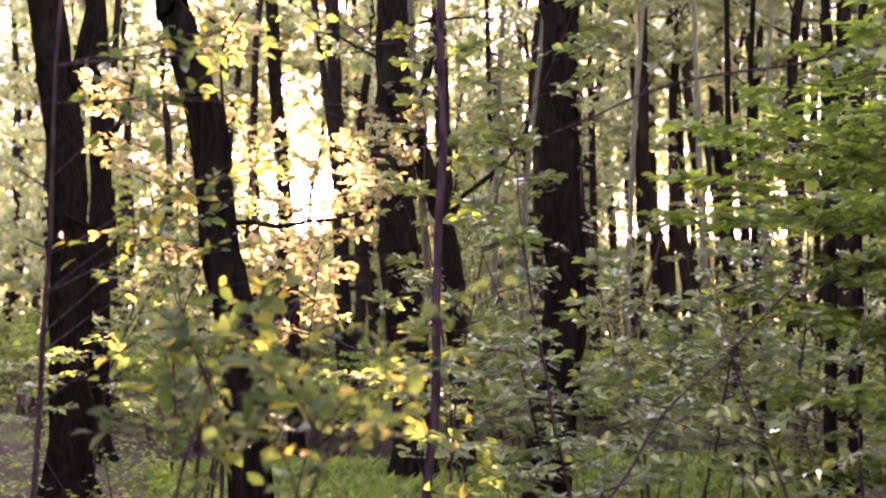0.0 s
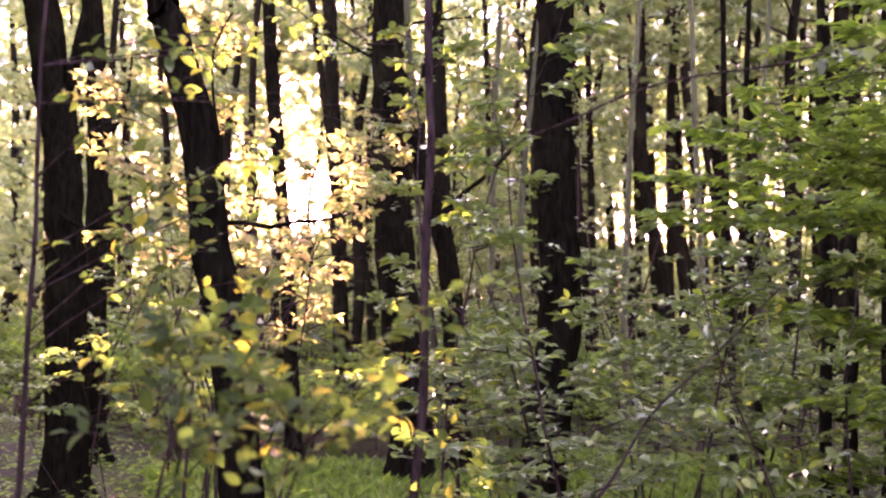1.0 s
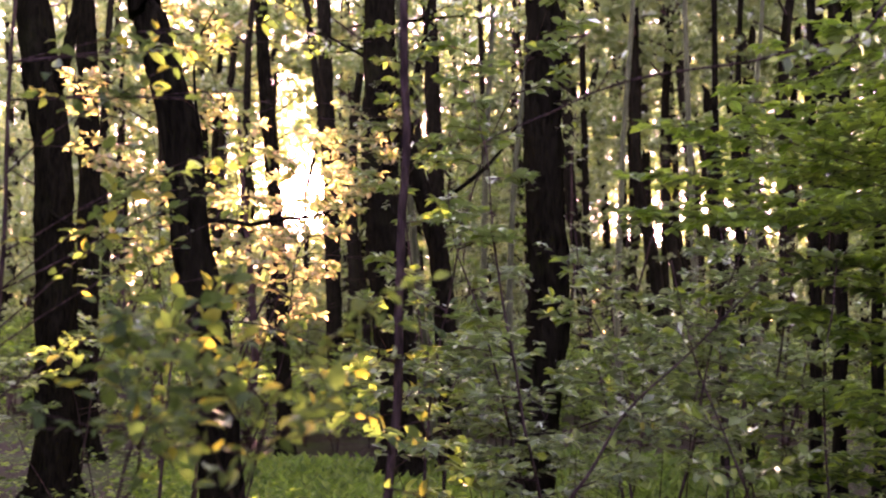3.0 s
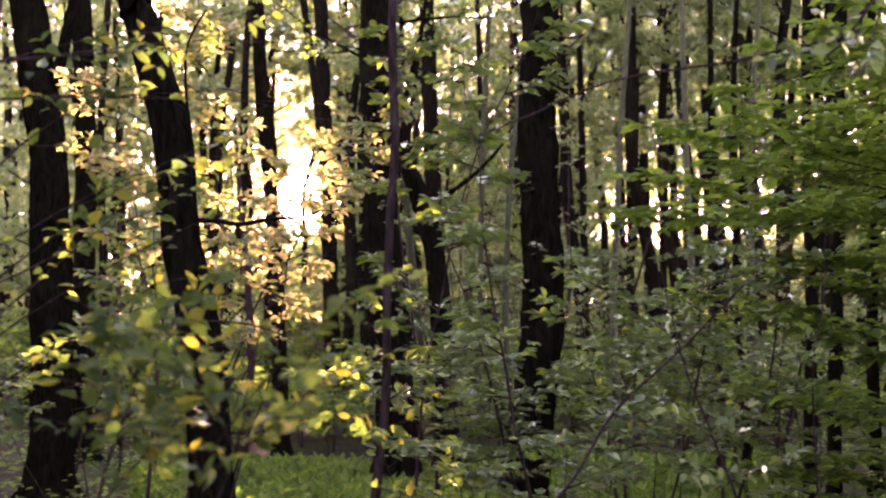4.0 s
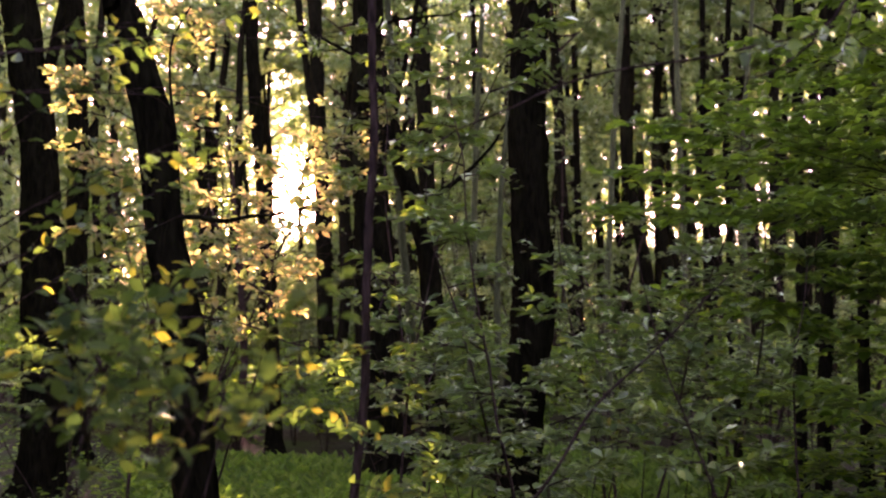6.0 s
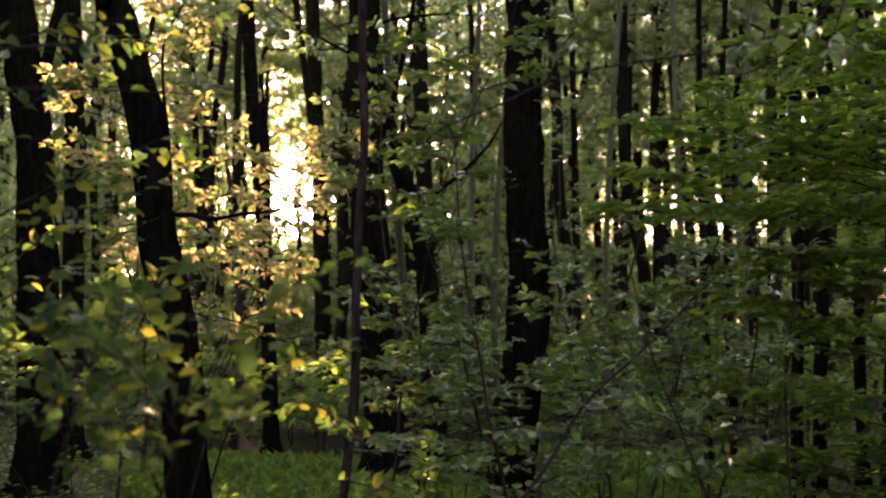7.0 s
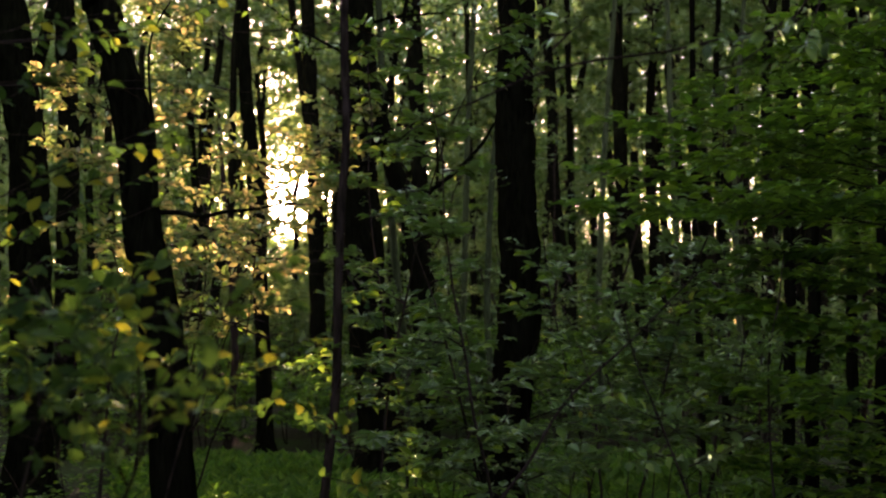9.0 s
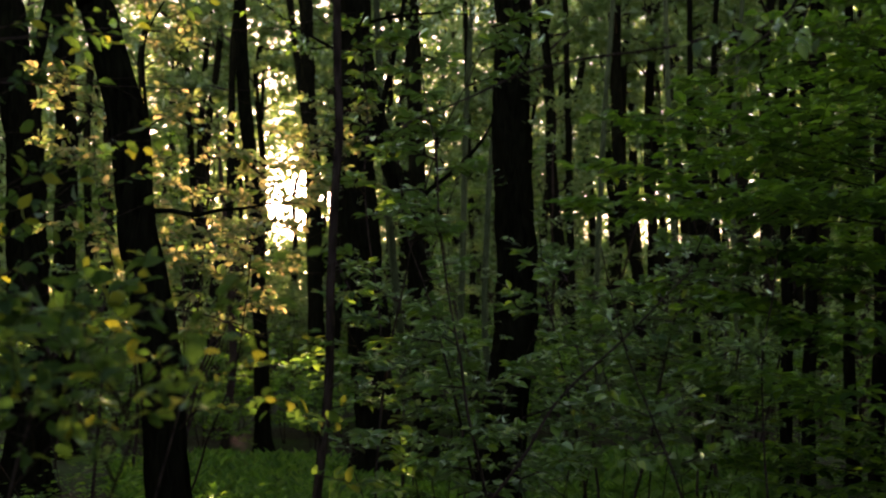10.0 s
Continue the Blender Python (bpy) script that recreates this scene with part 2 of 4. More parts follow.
class Growth:
    """Collects the twigs and leaves of one plant."""

    def __init__(self, seed):
        self.rng = random.Random(seed)
        self.lines, self.leaves = [], []

    def jitter(self, s):
        g = self.rng.gauss
        return Vector((g(0, s), g(0, s), g(0, s)))

    def branch(self, p, d, length, r, level, leaf, gap, flat=0.7, rise=0.0, wander=0.10, fork=0.5):
        """A branch with alternate side twigs in a rather flat fan, and leaves along the thin ends."""
        rng = self.rng
        steps = max(4, int(length / (0.06 if level == 0 else 0.12)))
        step = length / steps
        p, d = Vector(p), Vector(d).normalized()
        pts, radii = [p.copy()], [r]
        side = rng.choice((-1, 1))
        walked, next_fork, next_leaf = 0.0, length * rng.uniform(0.12, 0.25), rng.uniform(0, gap)
        for i in range(steps):
            d = d + self.jitter(wander)
            d.z = d.z * (1 - 0.06 * flat) + rise * 0.06
            d.normalize()
            p = p + d * step
            walked += step
            pts.append(p.copy())
            f = walked / length
            radii.append(max(0.0012, r * (1 - 0.85 * f)))
            if level > 0 and walked >= next_fork:
                side = -side
                next_fork += length * fork * rng.uniform(0.10, 0.22)
                up = Vector((0, 0, 1)) if flat > 0.4 else self.jitter(1.0).normalized()
                out = d.cross(up)
                if out.length > 1e-6:
                    out.normalize()
                    ang = rng.uniform(0.6, 1.05)
                    cd = d * math.cos(ang) + out * side * math.sin(ang) + self.jitter(0.18 * (1.2 - flat))
                    self.branch(p, cd, length * rng.uniform(0.28, 0.5) * (1.1 - 0.6 * f), max(0.0015, radii[-1] * 0.55), level - 1, leaf, gap, flat, rise, wander, fork)
            if leaf and (level == 0 or f > 0.55):
                while next_leaf < walked:
                    next_leaf += gap * rng.uniform(0.7, 1.4)
                    side = -side
                    up = (Vector((0, 0, 1)) * flat + self.jitter(0.15 + 0.64 * (1 - flat))).normalized()
                    out = d.cross(up)
                    if out.length < 1e-6:
                        continue
                    out.normalize()
                    ax = (d * rng.uniform(0.2, 0.9) + out * side * rng.uniform(0.5, 1.0) + self.jitter(0.25 if flat < 0.9 else 0.12) + Vector((0, 0, -0.08))).normalized()
                    self.leaves.append((p - d * rng.uniform(0, step), ax, up, leaf * rng.uniform(0.6, 1.15)))
        if leaf:
            self.leaves.append((p, d + self.jitter(0.2), (Vector((0, 0, 1)) + self.jitter(0.4)).normalized(), leaf * rng.uniform(0.6, 1.0)))
        self.lines.append((pts, radii))
        return pts


def spline(points, step=0.15):
    """A smooth line through points."""
    P = [Vector(p) for p in points]
    P = [P[0] * 2 - P[1]] + P + [P[-1] * 2 - P[-2]]
    out = []
    for i in range(1, len(P) - 2):
        n = max(2, int((P[i + 1] - P[i]).length / step))
        for k in range(n):
            t = k / n
            a, b, c, e = P[i - 1], P[i], P[i + 1], P[i + 2]
            out.append(0.5 * (2 * b + (c - a) * t + (2 * a - 5 * b + 4 * c - e) * t * t + (3 * b - a - 3 * c + e) * t ** 3))
    out.append(P[-2].copy())
    return out


def ground_z(x, y):
    """Height of the forest floor."""
    return 0.10 * noise.noise(Vector((x * 0.22, y * 0.22, 0.3))) + 0.035 * noise.noise(Vector((x * 1.1, y * 1.1, 4.0)))


# ---- ground ----
def build_ground():
    xs = sorted({*np.round(np.arange(-14, 14.01, 0.25), 3), *np.arange(-120, 121, 6.0), -1500.0, -500.0, 500.0, 1500.0})
    ys = sorted({*np.round(np.arange(-2, 26.01, 0.25), 3), *np.arange(-120, 121, 6.0), -1500.0, -500.0, 500.0, 1500.0})
    verts = [(x, y, ground_z(x, y)) for y in ys for x in xs]
    w = len(xs)
    faces = [(j * w + i, j * w + i + 1, (j + 1) * w + i + 1, (j + 1) * w + i) for j in range(len(ys) - 1) for i in range(w - 1)]
    g = mesh_object("ground", verts, faces, M_GROUND, smooth=True)
    tagged(g, "uneven forest floor of brown leaf litter and moss", "ground", kind="structure")


build_ground()


# ---- the trees that stand out ----
def big_tree(name, depth, line, width_low, width_high, label, seed, top=11.0, bark=None, limbs=(), crown=1000, group="trees of the wood", lean=0.0):
    """A tree whose trunk follows line, (x, z) pairs from the top of what shows downwards; its crown is higher up."""
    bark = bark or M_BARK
    rng = random.Random(seed)
    pts = [(x, z) for x, z in line]
    (xa, za), (xb, zb) = pts[-1], pts[-2]
    x0 = xa + (xa - xb) / (za - zb) * (0 - za) * 0.5
    base = Vector((x0, depth + lean, ground_z(x0, depth)))
    (xt, zt), (xu, zu) = pts[0], pts[1]
    slope = max(-0.12, min(0.12, (xt - xu) / (zt - zu)))
    e = thing(name, base, label, "tree", group)
    way = [Vector((x0, depth, -0.25))] + ([Vector((x0, depth, 0.12))] if za > 0.5 else [])
    way += [Vector((x, depth, z)) for x, z in reversed(pts) if z > 0.25]
    z_show = way[-1].z
    nk = max(1, int((top - z_show) / 1.5))
    xx = way[-1].x
    for k in range(1, nk + 1):
        xx += slope * (top - z_show) / nk * 0.6 + rng.gauss(0, 0.05)
        way.append(Vector((xx, depth + rng.gauss(0, 0.05) * k, z_show + (top - z_show) * k / nk)))
    sm = spline(way, 0.045 if depth < 14 else 0.10)
    sm = [p for i, p in enumerate(sm) if p.z < z_show or i % 6 == 0 or i == len(sm) - 1]
    radii = []
    for p in sm:
        f = max(0.0, min(1.0, p.z / max(z_show, 2.0)))
        r = 0.5 * (width_low + (width_high - width_low) * f)
        if p.z > z_show:
            r *= max(0.12, 1 - 0.85 * (p.z - z_show) / (top - z_show))
        r *= 1 + 0.55 * math.exp(-max(0, p.z) / 0.14)
        radii.append(r)
    local = [p - base for p in sm]
    v, f = tubes([(local, radii)], 26 if depth < 14 else 10, 0.2, seed)
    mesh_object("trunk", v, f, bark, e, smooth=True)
    # limbs high up, and those that show
    high = []
    g = Growth(seed)
    for k in range(7):
        z = z_show + (top - z_show) * (k + rng.random()) / 8
        p = min(sm, key=lambda q: abs(q.z - z))
        a = rng.uniform(0, 2 * math.pi)
        g.lines.clear()
        g.branch(p - base, (math.cos(a), math.sin(a), 0.5), rng.uniform(1.6, 3.0), 0.03, 2, 0.10, 0.10, flat=0.5, fork=1.0)
        v, f = tubes([(q[0][::3] + q[0][-1:], q[1][::3] + q[1][-1:]) for q in g.lines if q[1][0] > (0.005 if depth < 14 else 0.008)], 3)
        mesh_object("limb", v, f, bark, e)
    if g.leaves:
        g.rng.shuffle(g.leaves)
        v, f = leaf_cloud(g.leaves[:crown], HEX)
        tagged(mesh_object("crown", v, f, M_LEAF, e), kind="stuff")
    for way_l, w0, w1 in limbs:
        s = spline(way_l, 0.06)
        n = len(s)
        s = [p + Vector((noise.noise(p * 3 + Vector((seed, 0, 0))), noise.noise(p * 3 + Vector((0, seed, 0))), noise.noise(p * 3 + Vector((0, 0, seed))))) * 0.02 for p in s]
        v, f = tubes([([p - base for p in s], [0.5 * (w0 + (w1 - w0) * i / (n - 1)) for i in range(n)])], 7, 0.15, seed)
        mesh_object("limb", v, f, bark, e, smooth=True)
    return e



def shoots(e, x, y, radius, heights, seed):
    """Small leafy shoots that grow straight from a trunk."""
    g = Growth(seed)
    o = Vector(e.location)
    for z in heights:
        a = g.rng.uniform(-math.pi, 0.2)
        d = Vector((math.cos(a), math.sin(a), 0.3))
        g.lines.clear()
        g.leaves.clear()
        g.branch(Vector((x, y, z)) + Vector((d.x, d.y, 0)) * radius * 0.85 - o, d, g.rng.uniform(0.18, 0.42), 0.004, 0, 0.075, 0.05, flat=0.9)
        v, f = tubes(g.lines, 4)
        shoot = mesh_object("shoot", v, f, M_TWIG, e)
        hang_leaves(g.leaves, LEAVES[M_LEAF.name], shoot, g.rng)


big_tree("alder_tree", 9.3, ((-4.44, 5.11), (-4.41, 4.88), (-4.28, 4.13), (-4.16, 3.44), (-4.08, 2.36), (-4.02, 0.94), (-4.01, -0.03)), 0.40, 0.33, "dark forked forest tree with rough fissured bark", 11,
         limbs=((( (-4.13, 9.30, 4.01), (-4.01, 9.25, 4.34), (-3.93, 9.20, 4.73), (-3.89, 9.20, 5.31)), 0.13, 0.08),
                (((-4.12, 9.3, 2.86), (-4.05, 9.1, 2.74), (-3.8, 9.0, 2.60), (-3.5, 8.9, 2.50), (-3.25, 8.85, 2.46), (-3.05, 8.8, 2.50)), 0.055, 0.02)))
big_tree("forest_tree", 12.0, ((-4.97, 6.07), (-4.89, 5.10), (-4.82, 3.99), (-4.80, 2.60), (-4.75, 0.76), (-4.68, -0.35)), 0.28, 0.25, "slim dark tree beside a forked one", 12,
         limbs=((((-4.80, 12.00, 3.91), (-4.64, 12.10, 4.27), (-4.52, 12.20, 4.70), (-4.48, 12.20, 5.23)), 0.09, 0.03),))
big_tree("leaning_tree", 4.1, ((-1.57, 3.12), (-1.54, 3.02), (-1.44, 2.69), (-1.37, 2.38), (-1.33, 2.01), (-1.26, 1.72), (-1.21, 1.40), (-1.18, 1.04), (-1.16, 0.85)), 0.205, 0.145,
         "young dark tree leaning over, with a crooked dead side branch", 13, top=8.0,
         limbs=((((-1.32, 4.10, 2.08), (-1.17, 4.05, 2.07), (-1.05, 4.00, 2.04), (-0.91, 3.95, 2.06), (-0.80, 3.90, 2.07), (-0.69, 3.90, 2.10)), 0.026, 0.009),
                (((-1.32, 4.10, 2.31), (-1.32, 4.20, 2.44), (-1.37, 4.25, 2.67), (-1.37, 4.30, 2.93), (-1.30, 4.30, 3.09)), 0.02, 0.008)))
big_tree("slim_tree", 12.5, ((-2.78, 6.34), (-2.75, 6.03), (-2.69, 5.01), (-2.56, 3.71), (-2.46, 2.64), (-2.39, 1.46), (-2.34, 0.36), (-2.29, -0.36)), 0.20, 0.165, "slim straight dark tree in front of grass", 14)
big_tree("slim_tree", 16.4, ((-2.49, 7.83), (-2.44, 7.42), (-2.34, 5.38), (-2.28, 4.38), (-2.23, 2.98), (-2.15, 1.05), (-2.08, -0.48)), 0.30, 0.24, "slim dark tree against the low sun", 15)
big_tree("slim_tree", 18.0, ((-3.08, 8.45), (-2.99, 7.99), (-2.80, 6.65), (-2.59, 5.10), (-2.46, 3.57), (-2.31, 0.37)), 0.17, 0.14, "thin dark tree leaning against the low sun", 16)
stout_tree = big_tree("forest_tree", 10.4, ((-1.01, 5.54), (-0.99, 5.27), (-0.98, 4.43), (-0.98, 3.66), (-0.89, 2.46), (-0.80, 1.48), (-0.73, 0.56), (-0.70, -0.16)), 0.46, 0.335, "stout dark forest tree with rough bark and leafy shoots", 17,
         limbs=((((-0.90, 10.40, 3.22), (-0.71, 10.20, 3.72), (-0.58, 10.00, 4.32), (-0.46, 9.90, 4.78), (-0.38, 9.90, 5.34)), 0.075, 0.045),))
big_tree("slim_tree", 16.0, ((-0.59, 7.68), (-0.55, 7.28), (-0.47, 5.29), (-0.38, 2.95), (-0.25, 1.44), (-0.13, 0.03), (-0.07, -0.71)), 0.33, 0.25, "slim dark tree with a grey trunk among saplings", 18)
big_tree("crooked_tree", 11.0, ((-0.89, 4.60), (-0.74, 3.92), (-0.56, 3.32), (-0.39, 2.78), (-0.27, 1.99), (-0.21, 0.83), (-0.18, -0.19)), 0.27, 0.20, "crooked dark tree bending away from its neighbour", 19, top=6.0,
         limbs=((((-0.37, 11.00, 2.78), (-0.21, 10.90, 3.13), (0.07, 10.80, 3.34), (0.39, 10.70, 3.67), (0.56, 10.70, 3.95)), 0.075, 0.03),))
straight_tree = big_tree("forest_tree", 7.6, ((0.57, 4.46), (0.58, 4.27), (0.56, 3.56), (0.56, 2.95), (0.59, 2.21), (0.57, 1.54), (0.48, 0.87), (0.43, 0.30)), 0.37, 0.275, "stout straight dark tree with rough bark", 20)
shade = "slim dark tree in deep shade behind hornbeams"
for line, seed in (((9.0, ((3.31, 4.89), (3.27, 3.65), (3.26, 2.56), (3.26, 1.70), (3.22, 0.96), (3.19, 0.13))), 41), ((8.4, ((3.41, 4.66), (3.33, 3.51), (3.26, 2.49), (3.25, 1.69), (3.20, 1.00), (3.16, 0.22))), 42), ((9.6, ((4.21, 5.11), (4.23, 3.79), (4.16, 2.63), (4.09, 1.71), (4.08, 0.92), (4.07, 0.03))), 43),
                   ((8.0, ((3.83, 4.51), (3.75, 3.42), (3.70, 2.45), (3.68, 1.68), (3.63, 1.02), (3.58, 0.28))), 44), ((10.5, ((2.80, 5.44), (2.78, 4.00), (2.78, 2.73), (2.79, 1.72), (2.80, 0.86), (2.78, 0.13))), 45), ((10.8, ((3.20, 5.55), (3.12, 4.07), (3.13, 2.76), (3.12, 1.73), (3.16, 0.84), (3.16, 0.09))), 46)):
    big_tree("slim_tree", line[0], line[1], 0.12 if seed < 45 else 0.09, 0.08 if seed < 45 else 0.06, shade, seed, crown=500, lean=0.0)
shoots(stout_tree, -0.96, 10.4, 0.18, [1.2, 1.4, 1.6, 1.8, 2.0, 2.2, 2.4, 2.6, 2.8, 2.9, 3.0, 3.1, 3.3, 3.4, 3.6, 3.7, 3.9, 4.0, 4.2, 4.3, 4.5, 4.7, 4.9], 61)
shoots(straight_tree, 0.57, 7.6, 0.14, [1.0, 1.2, 1.3, 1.5, 1.6, 1.7, 1.9, 2.0, 2.2, 2.4, 2.5, 2.7, 2.9, 3.0, 3.2, 3.4, 3.5, 3.8], 62)
big_tree("far_tree", 29.3, ((7.93, 12.59), (7.99, 12.04), (7.96, 9.30), (8.02, 7.50), (8.17, 4.84), (8.26, 2.73), (8.25, -0.38)), 0.46, 0.40, "tall dark tree deep in the wood", 21, group="trees deep in the wood")
big_tree("far_tree", 31.0, ((6.07, 13.04), (6.19, 11.49), (6.28, 9.75), (6.28, 6.90), (6.33, 4.26), (6.40, 2.06), (6.41, -0.49)), 0.36, 0.28, "tall dark tree deep in the wood", 22, group="trees deep in the wood")
big_tree("far_tree", 40.0, ((12.43, 16.37), (12.50, 13.37), (12.65, 9.92), (12.89, 6.52), (12.97, 4.12), (12.95, 0.09)), 0.45, 0.36, "tall dark tree deep in the wood", 23, group="trees deep in the wood")
big_tree("far_tree", 33.0, ((7.83, 13.78), (7.94, 11.30), (8.09, 8.86), (8.36, 6.45), (8.48, 4.65), (8.50, 0.54)), 0.40, 0.28, "tall dark tree deep in the wood", 24, group="trees deep in the wood")
big_tree("far_tree", 27.0, ((4.20, 11.56), (4.07, 9.53), (3.89, 8.19), (4.10, 6.87), (4.27, 4.58), (4.34, 0.72)), 0.26, 0.18, "thin dark forked tree deep in the wood", 25, limbs=((((3.89, 27.00, 8.28), (3.60, 27.00, 8.69), (3.21, 27.00, 9.11), (2.89, 27.00, 9.87)), 0.11, 0.05), (((4.07, 27.00, 7.03), (4.34, 27.00, 7.86), (4.55, 27.00, 8.86)), 0.09, 0.04)), group="trees deep in the wood")
big_tree("far_tree", 26.0, ((11.87, 11.19), (11.78, 8.91), (11.67, 7.63), (11.64, 6.04), (11.49, 0.76)), 0.26, 0.2, "thin dark tree deep in the wood", 26, group="trees deep in the wood")
# pale stems stand in for bright strips of far light between dark trunks
pale = "slim tree stem with skylight painted pale grey-green into its bark"
for k, (depth, line, low, high) in enumerate(((11.5, ((-0.84, 5.89), (-0.75, 4.24), (-0.65, 2.84), (-0.55, 1.88), (-0.45, 0.93), (-0.36, -0.2)), 0.11, 0.08), (13.0, ((0.43, 6.45), (0.32, 4.43), (0.27, 2.47), (0.23, 1.31), (0.28, -0.05)), 0.10, 0.07),
                                              (14.0, ((2.59, 6.83), (2.41, 4.65), (2.30, 2.79), (2.26, 1.79), (2.31, 0.15)), 0.11, 0.07), (15.0, ((3.61, 7.21), (3.63, 4.69), (3.67, 2.34), (3.60, 1.45), (3.60, 0.04)), 0.12, 0.08),
                                              (14.0, ((4.55, 6.83), (4.33, 4.40), (4.31, 2.04), (4.34, 1.13), (4.29, 0.06)), 0.10, 0.06), (10.5, ((0.75, 5.51), (0.53, 3.37), (0.46, 1.73), (0.52, 0.86), (0.56, 0.01)), 0.08, 0.05))):
    big_tree("pale_tree", depth, line, low, high, pale, 71 + k, top=line[0][1] + 2.5, bark=M_BARK_SKYLIT, crown=300, group="pale stems")
far = "thin dark tree deep in the wood"
fg = "trees deep in the wood"
big_tree("far_tree", 20.0, ((2.64, 8.96), (2.66, 7.21), (2.68, 5.49), (2.70, 3.30), (2.72, 0.94)), 0.18, 0.13, far, 27, group=fg)
big_tree("far_tree", 24.0, ((4.32, 10.44), (4.34, 8.35), (4.43, 6.28), (4.44, 3.65), (4.48, 0.82)), 0.18, 0.13, far, 28, group=fg)
big_tree("far_tree", 27.0, ((5.98, 11.56), (6.00, 9.20), (6.09, 6.87), (5.95, 4.58), (5.94, 0.72)), 0.24, 0.18, far, 29, group=fg)
big_tree("far_tree", 34.0, ((9.94, 14.15), (9.99, 11.18), (10.08, 8.25), (10.13, 5.36), (10.09, 0.51)), 0.26, 0.2, far, 30, group=fg)
big_tree("far_tree", 30.0, ((10.32, 12.67), (10.31, 10.05), (10.38, 7.46), (10.45, 4.91), (10.39, 0.63)), 0.30, 0.24, far, 31, group=fg)
big_tree("far_tree", 26.0, ((9.93, 11.19), (9.79, 8.91), (9.69, 6.67), (9.71, 4.47), (9.65, 0.76)), 0.24, 0.19, far, 32, group=fg)
big_tree("far_tree", 23.0, ((10.08, 10.07), (10.06, 8.06), (10.04, 6.08), (9.91, 4.13), (9.73, 0.85)), 0.22, 0.16, far, 33, group=fg)
big_tree("far_tree", 38.0, ((9.58, 15.63), (9.60, 12.31), (10.10, 8.11), (10.32, 5.81), (10.24, 0.39)), 0.26, 0.2, far, 34, group=fg)
big_tree("far_tree", 22.0, ((0.51, 9.70), (0.56, 7.78), (0.61, 5.88), (0.68, 3.47), (0.70, 0.88)), 0.16, 0.12, far, 35, group=fg)
big_tree("far_tree", 28.0, ((-1.61, 11.93), (-1.56, 9.48), (-1.59, 7.07), (-1.50, 4.00), (-1.42, 0.69)), 0.22, 0.17, far, 36, group=fg)
big_tree("far_tree", 25.0, ((-7.07, 10.82), (-6.89, 8.63), (-6.72, 6.48), (-6.55, 4.35), (-6.41, 0.79)), 0.22, 0.17, far, 37, group=fg)
big_tree("far_tree", 21.0, ((-7.91, 9.33), (-7.96, 7.50), (-7.98, 5.69), (-7.85, 3.39), (-7.72, 0.91)), 0.19, 0.15, far, 38, group=fg)


# ---- the rest of the wood: a few kinds of tree, repeated ----
def wood_tree(seed, height, girth, label, leaf=0.205, first=3.2):
    rng = random.Random(seed)
    e = thing("wood_tree", (0, 0, 0), label, "tree", "trees deep in the wood")
    way = [Vector((0, 0, -0.3))]
    x = y = 0.0
    n = 7
    for k in range(1, n + 1):
        x += rng.gauss(0, 0.14)
        y += rng.gauss(0, 0.14)
        way.append(Vector((x, y, height * k / n)))
    sm = spline(way, 0.35)
    v, f = tubes([(sm, [0.5 * girth * (1.15 - p.z / height) + 0.02 + 0.08 * math.exp(-max(p.z, 0) * 5) for p in sm])], 8, 0.15, seed)
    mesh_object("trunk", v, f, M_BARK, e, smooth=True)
    g = Growth(seed)
    for k in range(20):
        z = first + (height - first) * (k + rng.random()) / 20.5
        p = min(sm, key=lambda q: abs(q.z - z))
        a = rng.uniform(0, 2 * math.pi)
        g.branch(p, (math.cos(a), math.sin(a), rng.uniform(0.2, 0.8)), rng.uniform(1.3, 2.7) * (1.15 - 0.6 * z / height), 0.035, 2, leaf, 0.055, flat=0.45, rise=0.3, fork=0.8)
    v, f = tubes([(q[0][::2] + q[0][-1:], q[1][::2] + q[1][-1:]) for q in g.lines if q[1][0] > 0.017], 3)
    tagged(mesh_object("branchwork", v, f, M_TWIG, e), kind="stuff")
    g.rng.shuffle(g.leaves)
    v, f = leaf_cloud(g.leaves[:2150], RHOMB, 1.02)
    tagged(mesh_object("crown", v, f, M_LEAF_FAR, e), kind="stuff")
    return e


